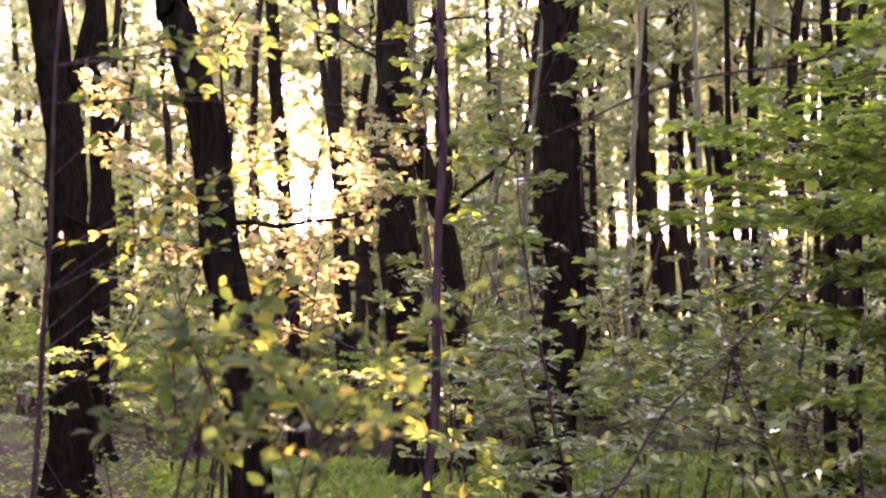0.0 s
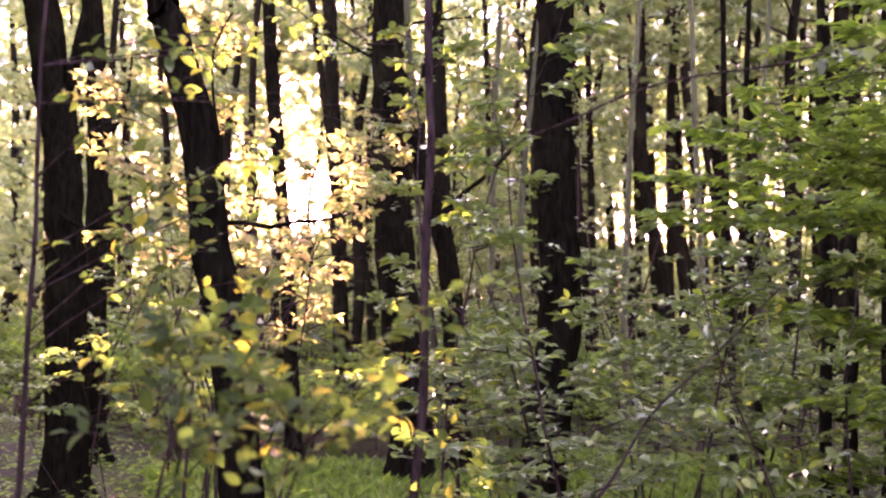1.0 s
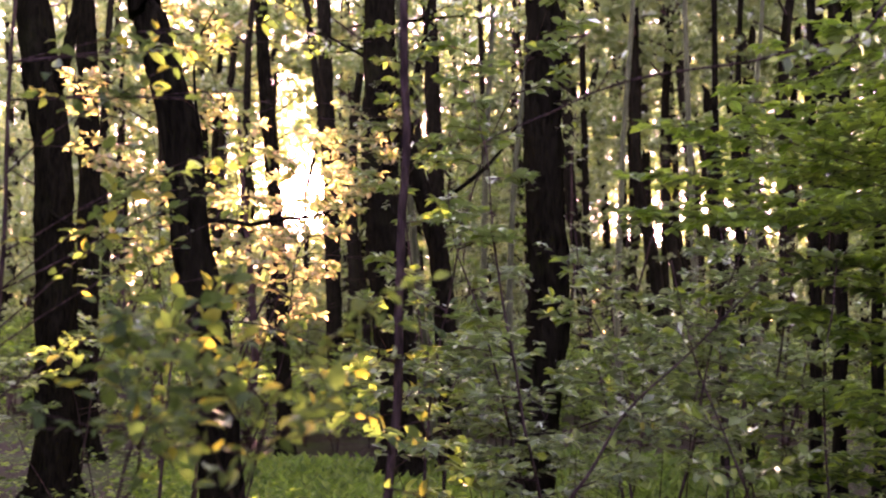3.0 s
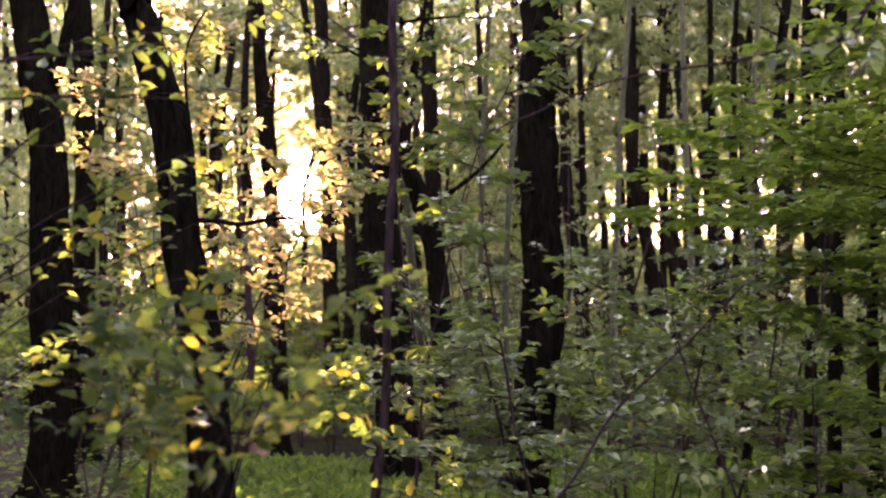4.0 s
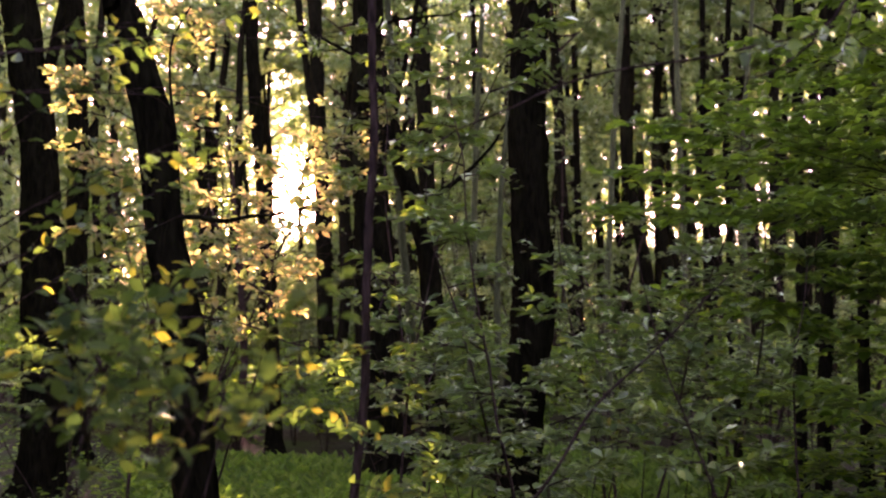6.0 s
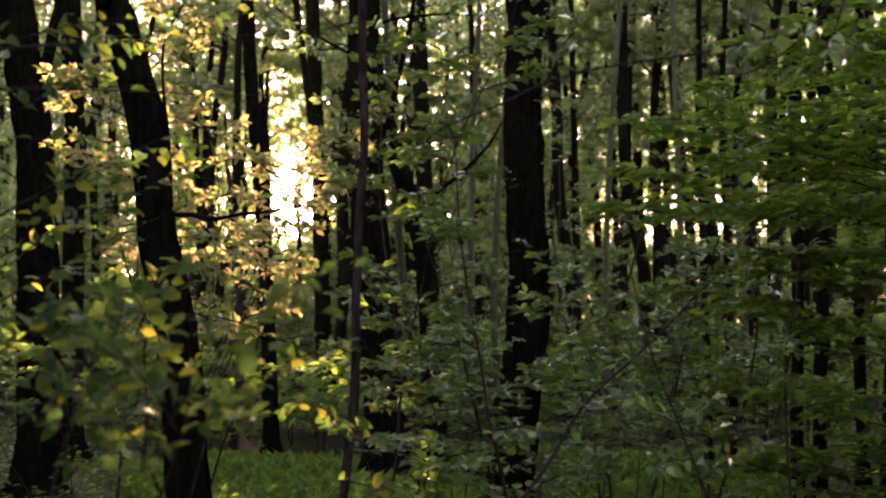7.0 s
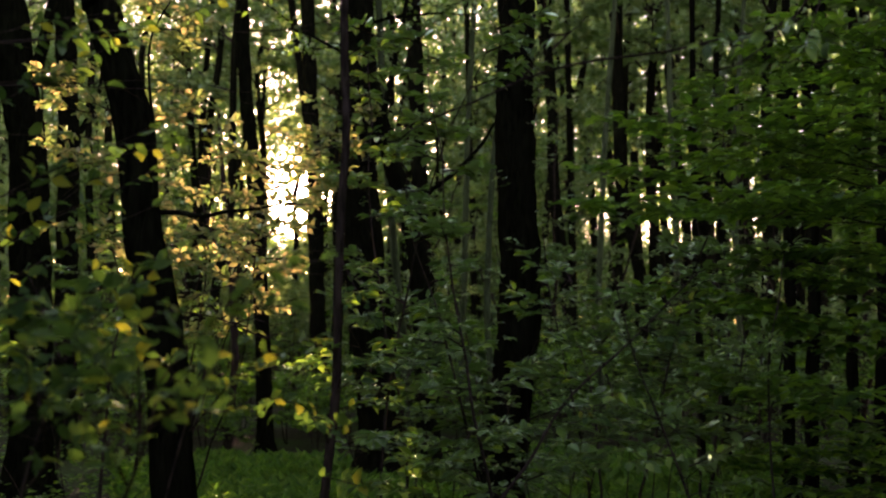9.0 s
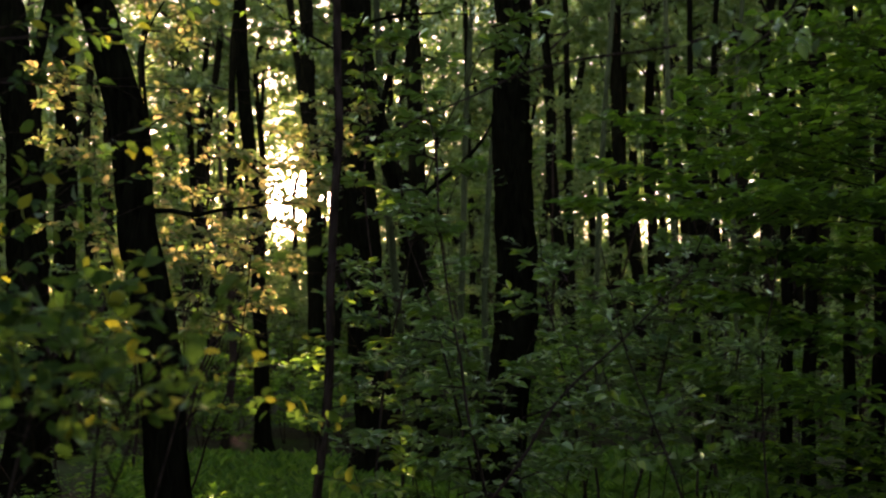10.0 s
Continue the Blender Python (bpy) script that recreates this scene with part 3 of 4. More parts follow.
def shrub(name, seed, height, spread, stems, leaf, gap, label, mat, group, flat=0.85, level=2, fork=0.8, limbs=7, low=0.25, rise=0.0, near=False, shape=HEX, singles=0, thin=1.0, sway=0.14):
    """A leafy shrub or sapling: thin stems, layered side branches, leaves."""
    rng = random.Random(seed)
    e = thing(name, (0, 0, 0), label, "shrub", group)
    g = Growth(seed)
    for s in range(stems):
        a = rng.uniform(0, 2 * math.pi)
        tilt = rng.uniform(0.06, 0.30) if stems > 1 else rng.uniform(0.2, 1.0) * sway
        g.lines.clear()
        h = height * rng.uniform(0.75, 1.0)
        stem = g.branch(Vector((math.cos(a) * 0.08 * (stems > 1), math.sin(a) * 0.08 * (stems > 1), -0.05)), (math.cos(a) * tilt, math.sin(a) * tilt, 1), h, (0.010 + 0.005 * height) * thin, 0, 0, gap, flat=0.0, rise=0.1, wander=0.055)
        v, f = tubes([(q[0][::2] + q[0][-1:], q[1][::2] + q[1][-1:]) for q in g.lines] if near else [(q[0][::4] + q[0][-1:], q[1][::4] + q[1][-1:]) for q in g.lines], 6 if near else 5, 0.1, seed)
        mesh_object("stem", v, f, M_TWIG, e, smooth=True)
        g.lines.clear()
        for k in range(limbs):
            z = h * (low + (1 - low) * (k + rng.random()) / limbs)
            p = min(stem, key=lambda q: abs(q.z - z))
            b = rng.uniform(0, 2 * math.pi)
            g.branch(p, (math.cos(b), math.sin(b), 0.25), spread * rng.uniform(0.6, 1.0) * (1.1 - 0.55 * z / h), 0.006, level, leaf, gap, flat=flat, rise=rise, fork=fork)
            if near:
                v, f = tubes([(q[0][::2] + q[0][-1:], q[1][::2] + q[1][-1:]) for q in g.lines], 3)
                mesh_object("branch", v, f, M_TWIG, e)
                g.lines.clear()
        if not near:
            v, f = tubes([(q[0][::3] + q[0][-1:], q[1][::3] + q[1][-1:]) for q in g.lines if q[1][0] > 0.0026], 3)
            tagged(mesh_object("branchwork", v, f, M_TWIG, e), kind="stuff")
    if singles:
        g.rng.shuffle(g.leaves)
        hang_leaves(g.leaves[:singles], LEAVES[mat.name], e, g.rng)
    if len(g.leaves) > singles:
        v, f = leaf_cloud(g.leaves[singles:], shape, 0.62 if shape is HEX else 0.85)
        tagged(mesh_object("foliage", v, f, mat, e), kind="stuff")
    return e


def in_sun_lane(x, y):
    """True where a tall crown would stand in the low sun's way to the clearing."""
    off = x - SUN.x / SUN.y * y
    return -3.2 < off < 1.3


rng = random.Random(77)
protos = [wood_tree(101, 13, 0.24, "slender leafy wood tree with fresh green crown"),
          wood_tree(102, 12, 0.20, "slender leafy wood tree with fresh green crown", first=2.6),
          wood_tree(103, 15, 0.30, "tall leafy wood tree with dark trunk", first=4.0),
          wood_tree(104, 10, 0.15, "thin young wood tree with fresh green leaves", first=2.0),
          wood_tree(105, 14, 0.26, "tall leafy wood tree with dark trunk", first=4.5)]
spots = []


def in_far_gap(x, y):
    """True where the edge of the wood is near and the sky shows low between the trunks."""
    return 13 < y < 72 and 0.14 < x / y < 0.36


def free(x, y, gap):
    if any((x - a) ** 2 + (y - b) ** 2 < gap * gap for a, b in spots):
        return False
    spots.append((x, y))
    return True


def at_ground(x, y, s=1.0):
    return Matrix.Translation((x, y, ground_z(x, y))) @ Matrix.Rotation(rng.uniform(0, 2 * math.pi), 4, "Z") @ Matrix.Scale(s, 4)


count = 0
while count < 120:
    y = 16 + 10 * rng.random() if count < 4 else 25 + 45 * rng.random() ** 1.25
    x = rng.uniform(-0.62, 0.62) * y + rng.uniform(-2, 2)
    if in_sun_lane(x, y) or in_far_gap(x, y) or (x < -0.2 * y and rng.random() < 0.4) or not free(x, y, 1.3):
        continue
    k = count % len(protos)
    m = at_ground(x, y, rng.uniform(0.85, 1.15))
    if count < len(protos):
        protos[k].matrix_basis = m
    else:
        copy_thing(protos[k], m)
    count += 1
# trees in the sun's lane: bare below, their crowns start over the light
high_a = wood_tree(106, 15, 0.20, "slender wood tree with a bare trunk and high crown", first=6.5)
high_b = wood_tree(107, 18, 0.24, "tall wood tree with a bare trunk and high crown", first=9.4)
for k, (src, off, y) in enumerate(((high_a, -1.9, 22.0), (high_b, -1.5, 36.0), (high_a, 1.3, 24.0), (high_a, -0.9, 26.0), (high_b, 0.9, 38.0), (high_b, -2.4, 40.0), (high_a, 0.5, 20.5),
                                   (high_b, -0.5, 42.0), (high_a, -3.0, 25.0), (high_b, 1.7, 43.0), (high_b, -3.4, 44.0), (high_a, -2.7, 22.5), (high_a, -3.8, 24.5))):
    x = SUN.x / SUN.y * y + off
    spots.append((x, y))
    m = at_ground(x, y, 1.0)
    if k < 2:
        src.matrix_basis = m
    else:
        copy_thing(src, m)
for x, y in ((0.9, 27.0), (2.5, 21.5), (3.0, 32.0)):
    spots.append((x, y))
    copy_thing(protos[1], at_ground(x, y, 1.0))
# at the open edge of the wood the crowns are high too
for src, x, y in ((high_a, 4.3, 24.0), (high_a, 6.2, 25.5), (high_a, 8.2, 27.0), (high_b, 6.4, 36.0), (high_b, 9.2, 37.0), (high_b, 12.0, 38.0), (high_b, 8.0, 44.0), (high_b, 11.5, 45.0), (high_b, 14.5, 46.0), (high_a, 5.4, 28.5), (high_a, 7.6, 22.5),
                  (high_a, 7.2, 18.6), (high_a, 8.5, 20.5), (high_a, 9.9, 19.5), (high_a, 7.9, 17.2), (high_a, 2.4, 17.5), (high_a, 4.1, 19.0), (high_a, 3.2, 16.2), (high_a, 5.3, 16.4), (high_b, 1.3, 19.5), (high_a, 6.0, 20.0)):
    spots.append((x, y))
    copy_thing(src, at_ground(x, y, 1.0))
# unseen trees beside and behind the camera, added to shade what stands near
for k, (x, y) in enumerate(((4.6, 3.0), (6.6, 6.2), (5.6, 4.4), (3.5, 0.9), (-3.6, 3.2), (0.6, -4.6), (-5.6, 7.0))):
    spots.append((x, y))
    copy_thing(protos[4], at_ground(x, y, 1.0))
# more trees added out of view, to cut the light from behind
count = 0
while count < 9:
    a = rng.uniform(0.62, 2 * math.pi - 0.62)
    r = rng.uniform(9, 22)
    x, y = math.sin(a) * r, math.cos(a) * r
    if not free(x, y, 2.0):
        continue
    copy_thing(protos[count % len(protos)], at_ground(x, y, rng.uniform(0.9, 1.15)))
    count += 1

# undergrowth between the far trees
bushes = [shrub("undergrowth_shrub", 201, 2.2, 1.2, 3, 0.13, 0.10, "leafy green undergrowth shrub on the forest floor", M_LEAF_DEEP, "undergrowth", shape=RHOMB),
          shrub("undergrowth_shrub", 202, 3.2, 1.4, 2, 0.14, 0.10, "tall leafy undergrowth shrub on the forest floor", M_LEAF_FAR, "undergrowth", shape=RHOMB),
          shrub("undergrowth_shrub", 203, 1.6, 1.1, 3, 0.12, 0.09, "low leafy green shrub on the forest floor", M_LEAF_DEEP, "undergrowth", shape=RHOMB),
          shrub("undergrowth_shrub", 204, 4.2, 1.5, 2, 0.14, 0.10, "tall thin leafy shrub among trees", M_LEAF_FAR, "undergrowth", shape=RHOMB)]
unplaced = [0, 1, 2, 3]
count = 0
while count < 150:
    y = 18 + 42 * rng.random() ** 1.2
    x = rng.uniform(-0.58, 0.58) * y + rng.uniform(-1, 1)
    if (in_sun_lane(x, y) and y < 24) or not free(x, y, 0.7):
        continue
    k = count % 4
    if ((in_sun_lane(x, y) and y < 30) or in_far_gap(x, y)) and k in (1, 3):
        k = 2
    m = at_ground(x, y, rng.uniform(0.8, 1.25))
    if k in unplaced:
        bushes[k].matrix_basis = m
        unplaced.remove(k)
    else:
        copy_thing(bushes[k], m)
    count += 1


for off, y, k in ((-2.0, 29.0, 3), (-0.8, 31.0, 3), (0.4, 30.0, 1), (1.2, 32.5, 3), (-1.5, 34.0, 3), (0.0, 35.0, 3), (-0.4, 27.5, 1), (-1.3, 25.5, 1), (0.7, 26.0, 0), (0.1, 24.5, 1), (-0.5, 26.5, 1), (0.6, 28.0, 3), (-0.1, 27.0, 1)):
    x = SUN.x / SUN.y * y + off
    copy_thing(bushes[k], at_ground(x, y, 1.15))
for x, y in ((-8.7, 38.0), (-8.0, 39.5), (-7.2, 38.0), (-6.5, 40.0), (-5.8, 37.5), (8.6, 38.0), (9.8, 40.0), (7.6, 41.0), (11.0, 39.0), (6.2, 30.0)):
    copy_thing(bushes[3], at_ground(x, y, 1.2))


# ---- distant wood that closes the view ----
def far_wood():
    r = random.Random(5)
    leaves = []
    while len(leaves) < 215000:
        a = r.uniform(-0.6, 0.6)
        d = r.uniform(72, 90)
        x, y = math.sin(a) * d, math.cos(a) * d
        z = 34 * r.random() ** 1.12
        clump = noise.noise(Vector((x * 0.45, y * 0.45, z * 0.5))) + 0.8 * noise.noise(Vector((x * 1.7, y * 1.7, z * 1.7)))
        if z > (9.5 if x > 0 else 5) and clump < (-0.42 if x > 0 and z < 18 else -0.40) + 0.004 * (z - 5):
            continue
        if 8.6 < z < 13.0 + noise.noise(Vector((x * 0.3, 0, 2))) and 0.17 < x / y < 0.34 and r.random() < 0.5:
            continue
        away = math.hypot(x - SUN.x / SUN.y * y, z - EYE - SUN.z / SUN.y * y)
        if away < 2.7 or r.random() > (away - 2.4) / 2.0:
            continue
        n = Vector((r.gauss(0, 1), r.gauss(0, 1), r.gauss(0, 1))).normalized()
        leaves.append((Vector((x, y, z)), n.orthogonal(), n, r.uniform(0.28, 0.56)))
    for _ in range(26000):
        a = r.uniform(-0.32, 0.42)
        d = r.uniform(66, 74)
        n = Vector((r.gauss(0, 1), r.gauss(0, 1), r.gauss(0, 1))).normalized()
        leaves.append((Vector((math.sin(a) * d, math.cos(a) * d, 8.0 * r.random())), n.orthogonal(), n, r.uniform(0.3, 0.55)))
    for _ in range(17000):
        y = r.uniform(58, 71)
        x = y * r.uniform(0.10, 0.37)
        z = y * r.uniform(0.175, 0.40)
        if noise.noise(Vector((x * 0.5, y * 0.5, z * 0.6))) < -0.12:
            continue
        n = Vector((r.gauss(0, 1), r.gauss(0, 1), r.gauss(0, 1))).normalized()
        leaves.append((Vector((x, y, z)), n.orthogonal(), n, r.uniform(0.25, 0.5)))
    v, f = leaf_cloud(leaves, RHOMB, 0.9)
    ob = mesh_object("far_woods", v, f, M_LEAF_FAR)
    tagged(ob, "dense green edge of the wood in the distance", "woods", kind="stuff")


far_wood()


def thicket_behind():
    """Dense unseen ring of leaves beside and behind the camera, added to block light."""
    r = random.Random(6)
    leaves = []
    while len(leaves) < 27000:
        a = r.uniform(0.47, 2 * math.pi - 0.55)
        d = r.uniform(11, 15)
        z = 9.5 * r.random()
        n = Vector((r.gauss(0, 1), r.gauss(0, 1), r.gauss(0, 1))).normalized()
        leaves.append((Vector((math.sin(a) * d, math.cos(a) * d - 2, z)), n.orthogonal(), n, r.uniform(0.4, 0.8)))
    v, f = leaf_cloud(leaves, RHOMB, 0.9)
    tagged(mesh_object("shade_thicket", v, f, M_LEAF_DEEP), "unseen ring of dense leaves added to block light from the near side", "thicket", kind="stuff")


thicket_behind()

# ---- pole saplings between the trees ----
poles = [shrub("pole_sapling", 251, 6.0, 0.9, 1, 0.10, 0.08, "thin pole sapling with sparse fresh leaves", M_LEAF_FAR, "pole saplings", flat=0.8, limbs=20, low=0.1, shape=RHOMB),
         shrub("pole_sapling", 252, 7.0, 1.0, 1, 0.10, 0.08, "tall thin pole sapling with sparse fresh leaves", M_LEAF_DEEP, "pole saplings", flat=0.8, limbs=22, low=0.12, shape=RHOMB)]
count = 0
while count < 70:
    y = 14.0 + 18 * rng.random()
    x = rng.uniform(-0.52, 0.52) * y
    if (in_sun_lane(x, y) and y < 30) or (in_far_gap(x, y) and rng.random() < 0.7) or not free(x, y, 0.6):
        continue
    m = at_ground(x, y, rng.uniform(0.7, 1.2))
    if count < 2:
        poles[count].matrix_basis = m
    else:
        copy_thing(poles[count % 2], m)
    count += 1


# bare thin stems between the trunks
bare = [shrub("bare_sapling", 261, 4.6, 0.8, 1, 0.06, 0.22, "thin dark sapling with bare twigs and few leaves", M_LEAF, "bare saplings", flat=0.45, limbs=12, low=0.15, shape=RHOMB, thin=0.6, rise=0.5),
        shrub("bare_sapling", 262, 3.6, 0.7, 2, 0.06, 0.22, "forked dark sapling with bare twigs and few leaves", M_LEAF, "bare saplings", flat=0.45, limbs=10, low=0.2, shape=RHOMB, thin=0.6, rise=0.5)]
count = 0
while count < 11:
    y = 7.5 + 9 * rng.random()
    x = (rng.uniform(-0.46, -0.2) if count % 3 == 0 else rng.uniform(-0.05, 0.4)) * y
    if not free(x, y, 0.4):
        continue
    m = at_ground(x, y, rng.uniform(0.8, 1.3))
    if count < 2:
        bare[count].matrix_basis = m
    else:
        copy_thing(bare[count % 2], m)
    count += 1
for k, (x, y, size) in enumerate(((-3.4, 14.6, 0.85), (-1.9, 15.4, 0.8), (-0.6, 14.4, 0.75), (0.5, 14.9, 0.85), (1.6, 14.2, 0.8), (2.6, 15.2, 0.9), (3.6, 14.4, 0.8), (4.6, 14.8, 0.9), (5.6, 14.0, 0.9), (-4.6, 13.8, 0.9), (-1.2, 17.0, 0.8), (1.1, 17.0, 0.9))):
    copy_thing(bushes[2 if k % 3 else 0], at_ground(x, y, size))
for k in range(12):
    y = rng.uniform(15, 22)
    copy_thing(bushes[(0, 2, 1)[k % 3]], at_ground(rng.uniform(-0.56, -0.28) * y, y, 0.9))


# ---- saplings and hornbeams in the middle distance ----
def set_out(sources, places):
    for k, (x, y, s) in enumerate(places):
        m = at_ground(x, y, s)
        if k < len(sources):
            sources[k].matrix_basis = m
        else:
            copy_thing(sources[k % len(sources)], m)


set_out([shrub("sapling", 301, 2.3, 0.75, 2, 0.105, 0.10, "slender sapling with level leaves under tall trees", M_LEAF, "saplings", flat=1.0, limbs=6, near=True, singles=80, fork=1.2, thin=0.38, low=0.55),
         shrub("sapling", 302, 1.7, 0.65, 3, 0.105, 0.10, "bushy sapling with level leaves under tall trees", M_LEAF, "saplings", flat=1.0, limbs=5, near=True, singles=80, fork=1.2, thin=0.38, low=0.5),
         shrub("sapling", 303, 3.2, 0.8, 1, 0.105, 0.10, "tall thin sapling with level leaves", M_LEAF, "saplings", flat=1.0, limbs=12, near=True, singles=80, fork=1.2, thin=0.5, low=0.36)],
        ((-0.05, 4.6, 0.75), (0.16, 4.1, 0.85), (1.2, 7.4, 1.0), (1.3, 5.6, 0.9), (0.62, 5.9, 0.85), (2.2, 8.4, 1.1), (-3.0, 7.4, 1.0), (3.8, 10.5, 1.2), (-4.2, 10.4, 1.2), (0.75, 13.5, 1.2)))
set_out([shrub("slender_sapling", 304, 3.4, 0.42, 1, 0.085, 0.075, "tall slender sapling with tufts of level leaves", M_LEAF, "slender saplings", flat=1.0, limbs=15, near=True, singles=70, fork=1.0, thin=0.4, low=0.3),
         shrub("slender_sapling", 305, 3.0, 0.38, 1, 0.085, 0.075, "slender sapling with small tufts of level leaves", M_LEAF, "slender saplings", flat=1.0, limbs=13, near=True, singles=70, fork=1.0, thin=0.4, low=0.3)],
        ((-0.42, 4.7, 1.05), (0.33, 4.6, 1.0), (0.24, 3.9, 0.9), (0.98, 5.4, 1.1), (-0.2, 5.6, 1.1), (1.55, 6.0, 1.1)))

set_out([shrub("leafy_sapling", 311, 2.2, 0.6, 2, 0.10, 0.095, "leafy sapling with thin level leaves before dark trunks", M_LEAF, "saplings", flat=1.0, limbs=7, fork=1.1, thin=0.34, low=0.55),
         shrub("leafy_sapling", 312, 2.6, 0.55, 1, 0.10, 0.09, "thin sapling with level leaves before dark trunks", M_LEAF, "saplings", flat=1.0, limbs=9, fork=1.1, thin=0.34, low=0.5)],
        ((0.05, 5.2, 0.95), (0.75, 5.0, 0.9), (1.3, 6.6, 1.0), (1.15, 4.5, 0.75), (1.6, 5.2, 0.9), (0.45, 4.3, 0.75), (-0.25, 7.8, 0.95), (2.1, 7.4, 0.9)))

set_out([shrub("hornbeam", 401, 3.4, 1.5, 1, 0.092, 0.046, "young hornbeam with dense layered sprays of green leaves", M_LEAF_DEEP, "hornbeams", flat=1.0, limbs=20, fork=0.5, near=True, low=0.42),
         shrub("hornbeam", 402, 4.2, 1.6, 1, 0.092, 0.046, "tall young hornbeam with dense layered sprays of green leaves", M_LEAF_DEEP, "hornbeams", flat=1.0, limbs=22, fork=0.5, near=True, low=0.4)],
        ((2.9, 5.2, 0.95), (3.6, 6.4, 1.0), (2.75, 4.0, 0.6), (4.6, 9.0, 1.1), (3.4, 4.4, 1.0), (4.2, 7.0, 0.8), (5.2, 9.6, 1.5), (6.0, 9.4, 1.5)))



def layered_tree(name, label, way, w0, w1, ends, leaf, gap, seed, mat):
    """A small tree with long level limbs of dense leaves: each limb leaves the stem and runs to one of ends."""
    s = spline(way, 0.08)
    base = Vector((way[0][0], way[0][1], ground_z(way[0][0], way[0][1])))
    e = thing(name, base, label, "tree", "hornbeams")
    n = len(s)
    v, f = tubes([([p - base for p in s], [0.5 * (w0 + (w1 - w0) * i / (n - 1)) for i in range(n)])], 9, 0.12, seed)
    mesh_object("trunk", v, f, M_BARK_PALE, e, smooth=True)
    g = Growth(seed)
    for end in ends:
        end = Vector(end)
        p = min(s, key=lambda q: abs(q.z - (end.z - 0.12)))
        g.lines.clear()
        d = end - p
        g.branch(p - base, d + Vector((0, 0, 0.1)), d.length * 1.02, 0.006, 2, leaf, gap, flat=1.0, wander=0.05, fork=0.42)
        v, f = tubes(g.lines, 4)
        mesh_object("limb", v, f, M_TWIG, e)
    g.rng.shuffle(g.leaves)
    hang_leaves(g.leaves[:300], LEAVES[mat.name], e, g.rng)
    v, f = leaf_cloud(g.leaves[300:], HEX)
    tagged(mesh_object("foliage", v, f, mat, e), kind="stuff")
    return e


layered_tree("hornbeam", "young hornbeam with long level limbs of dense fresh leaves", ((2.35, 4.5, -0.1), (2.33, 4.5, 1.0), (2.30, 4.45, 2.0), (2.26, 4.4, 3.0), (2.2, 4.4, 3.9)), 0.07, 0.03,
             ((0.64, 4.00, 2.25), (0.87, 4.30, 2.38), (0.88, 3.80, 2.15), (1.28, 4.20, 2.40), (1.21, 4.50, 2.33), (1.51, 4.50, 2.66), (1.39, 4.90, 2.94), (1.57, 4.20, 2.82), (1.44, 4.50, 2.99), (1.50, 3.80, 2.14),
              (1.71, 4.60, 2.43), (1.68, 4.00, 2.49), (1.78, 4.20, 2.90), (1.81, 4.00, 2.66), (2.04, 4.40, 3.07), (1.83, 4.70, 3.17), (1.67, 3.90, 1.94), (1.46, 4.10, 1.81)), 0.085, 0.040, 411, M_LEAF_DEEP)
layered_tree("hornbeam", "low young hornbeam with level limbs of fresh leaves", ((2.15, 4.2, -0.1), (2.12, 4.2, 0.6), (2.08, 4.2, 1.2), (2.05, 4.2, 1.75)), 0.04, 0.015,
             ((1.29, 4.10, 1.81), (1.06, 4.30, 1.62), (1.28, 3.80, 1.61), (1.19, 3.70, 1.31), (1.26, 4.40, 1.21), (1.41, 4.00, 1.55), (1.65, 4.00, 1.69)), 0.085, 0.042, 412, M_LEAF_DEEP)
layered_tree("hornbeam", "small hornbeam with low spreading limbs of leaves in shade", ((2.62, 5.2, -0.1), (2.58, 5.2, 0.5), (2.55, 5.15, 1.0), (2.52, 5.1, 1.5)), 0.035, 0.012,
             ((1.60, 4.80, 0.95), (1.90, 4.60, 1.00), (2.10, 4.40, 0.90), (2.20, 5.20, 1.02), (1.80, 4.40, 0.85), (2.35, 4.90, 0.86), (1.45, 5.10, 0.90)), 0.085, 0.042, 413, M_LEAF_DEEP)

golden = [shrub("golden_sapling", 351, 3.6, 0.5, 1, 0.06, 0.048, "thin sapling with small sunlit yellow leaves", M_LEAF_GOLD, "golden saplings", flat=0.5, limbs=14, low=0.55, near=True, singles=50, thin=0.3, sway=0.02),
          shrub("golden_sapling", 352, 3.3, 0.5, 1, 0.06, 0.048, "leaning sapling with small sunlit yellow leaves", M_LEAF_GOLD, "golden saplings", flat=0.5, limbs=12, low=0.55, near=True, singles=50, thin=0.3, sway=0.02)]
for k, (x, y, size, tilt) in enumerate(((-1.46, 5.0, 1.0, 7), (-1.62, 5.6, 1.05, 9), (-1.74, 6.0, 1.15, 6), (-2.08, 7.2, 1.3, 9), (-2.0, 6.9, 1.2, 5), (-2.3, 7.9, 1.4, 8), (-2.55, 8.8, 1.5, 7), (-1.57, 5.4, 0.95, 12))):
    m = Matrix.Translation((x, y, ground_z(x, y))) @ Matrix.Rotation(radians(tilt), 4, "Y") @ Matrix.Rotation(rng.uniform(0, 6.28), 4, "Z") @ Matrix.Scale(size, 4)
    if k < 2:
        golden[k].matrix_basis = m
    else:
        copy_thing(golden[k % 2], m)


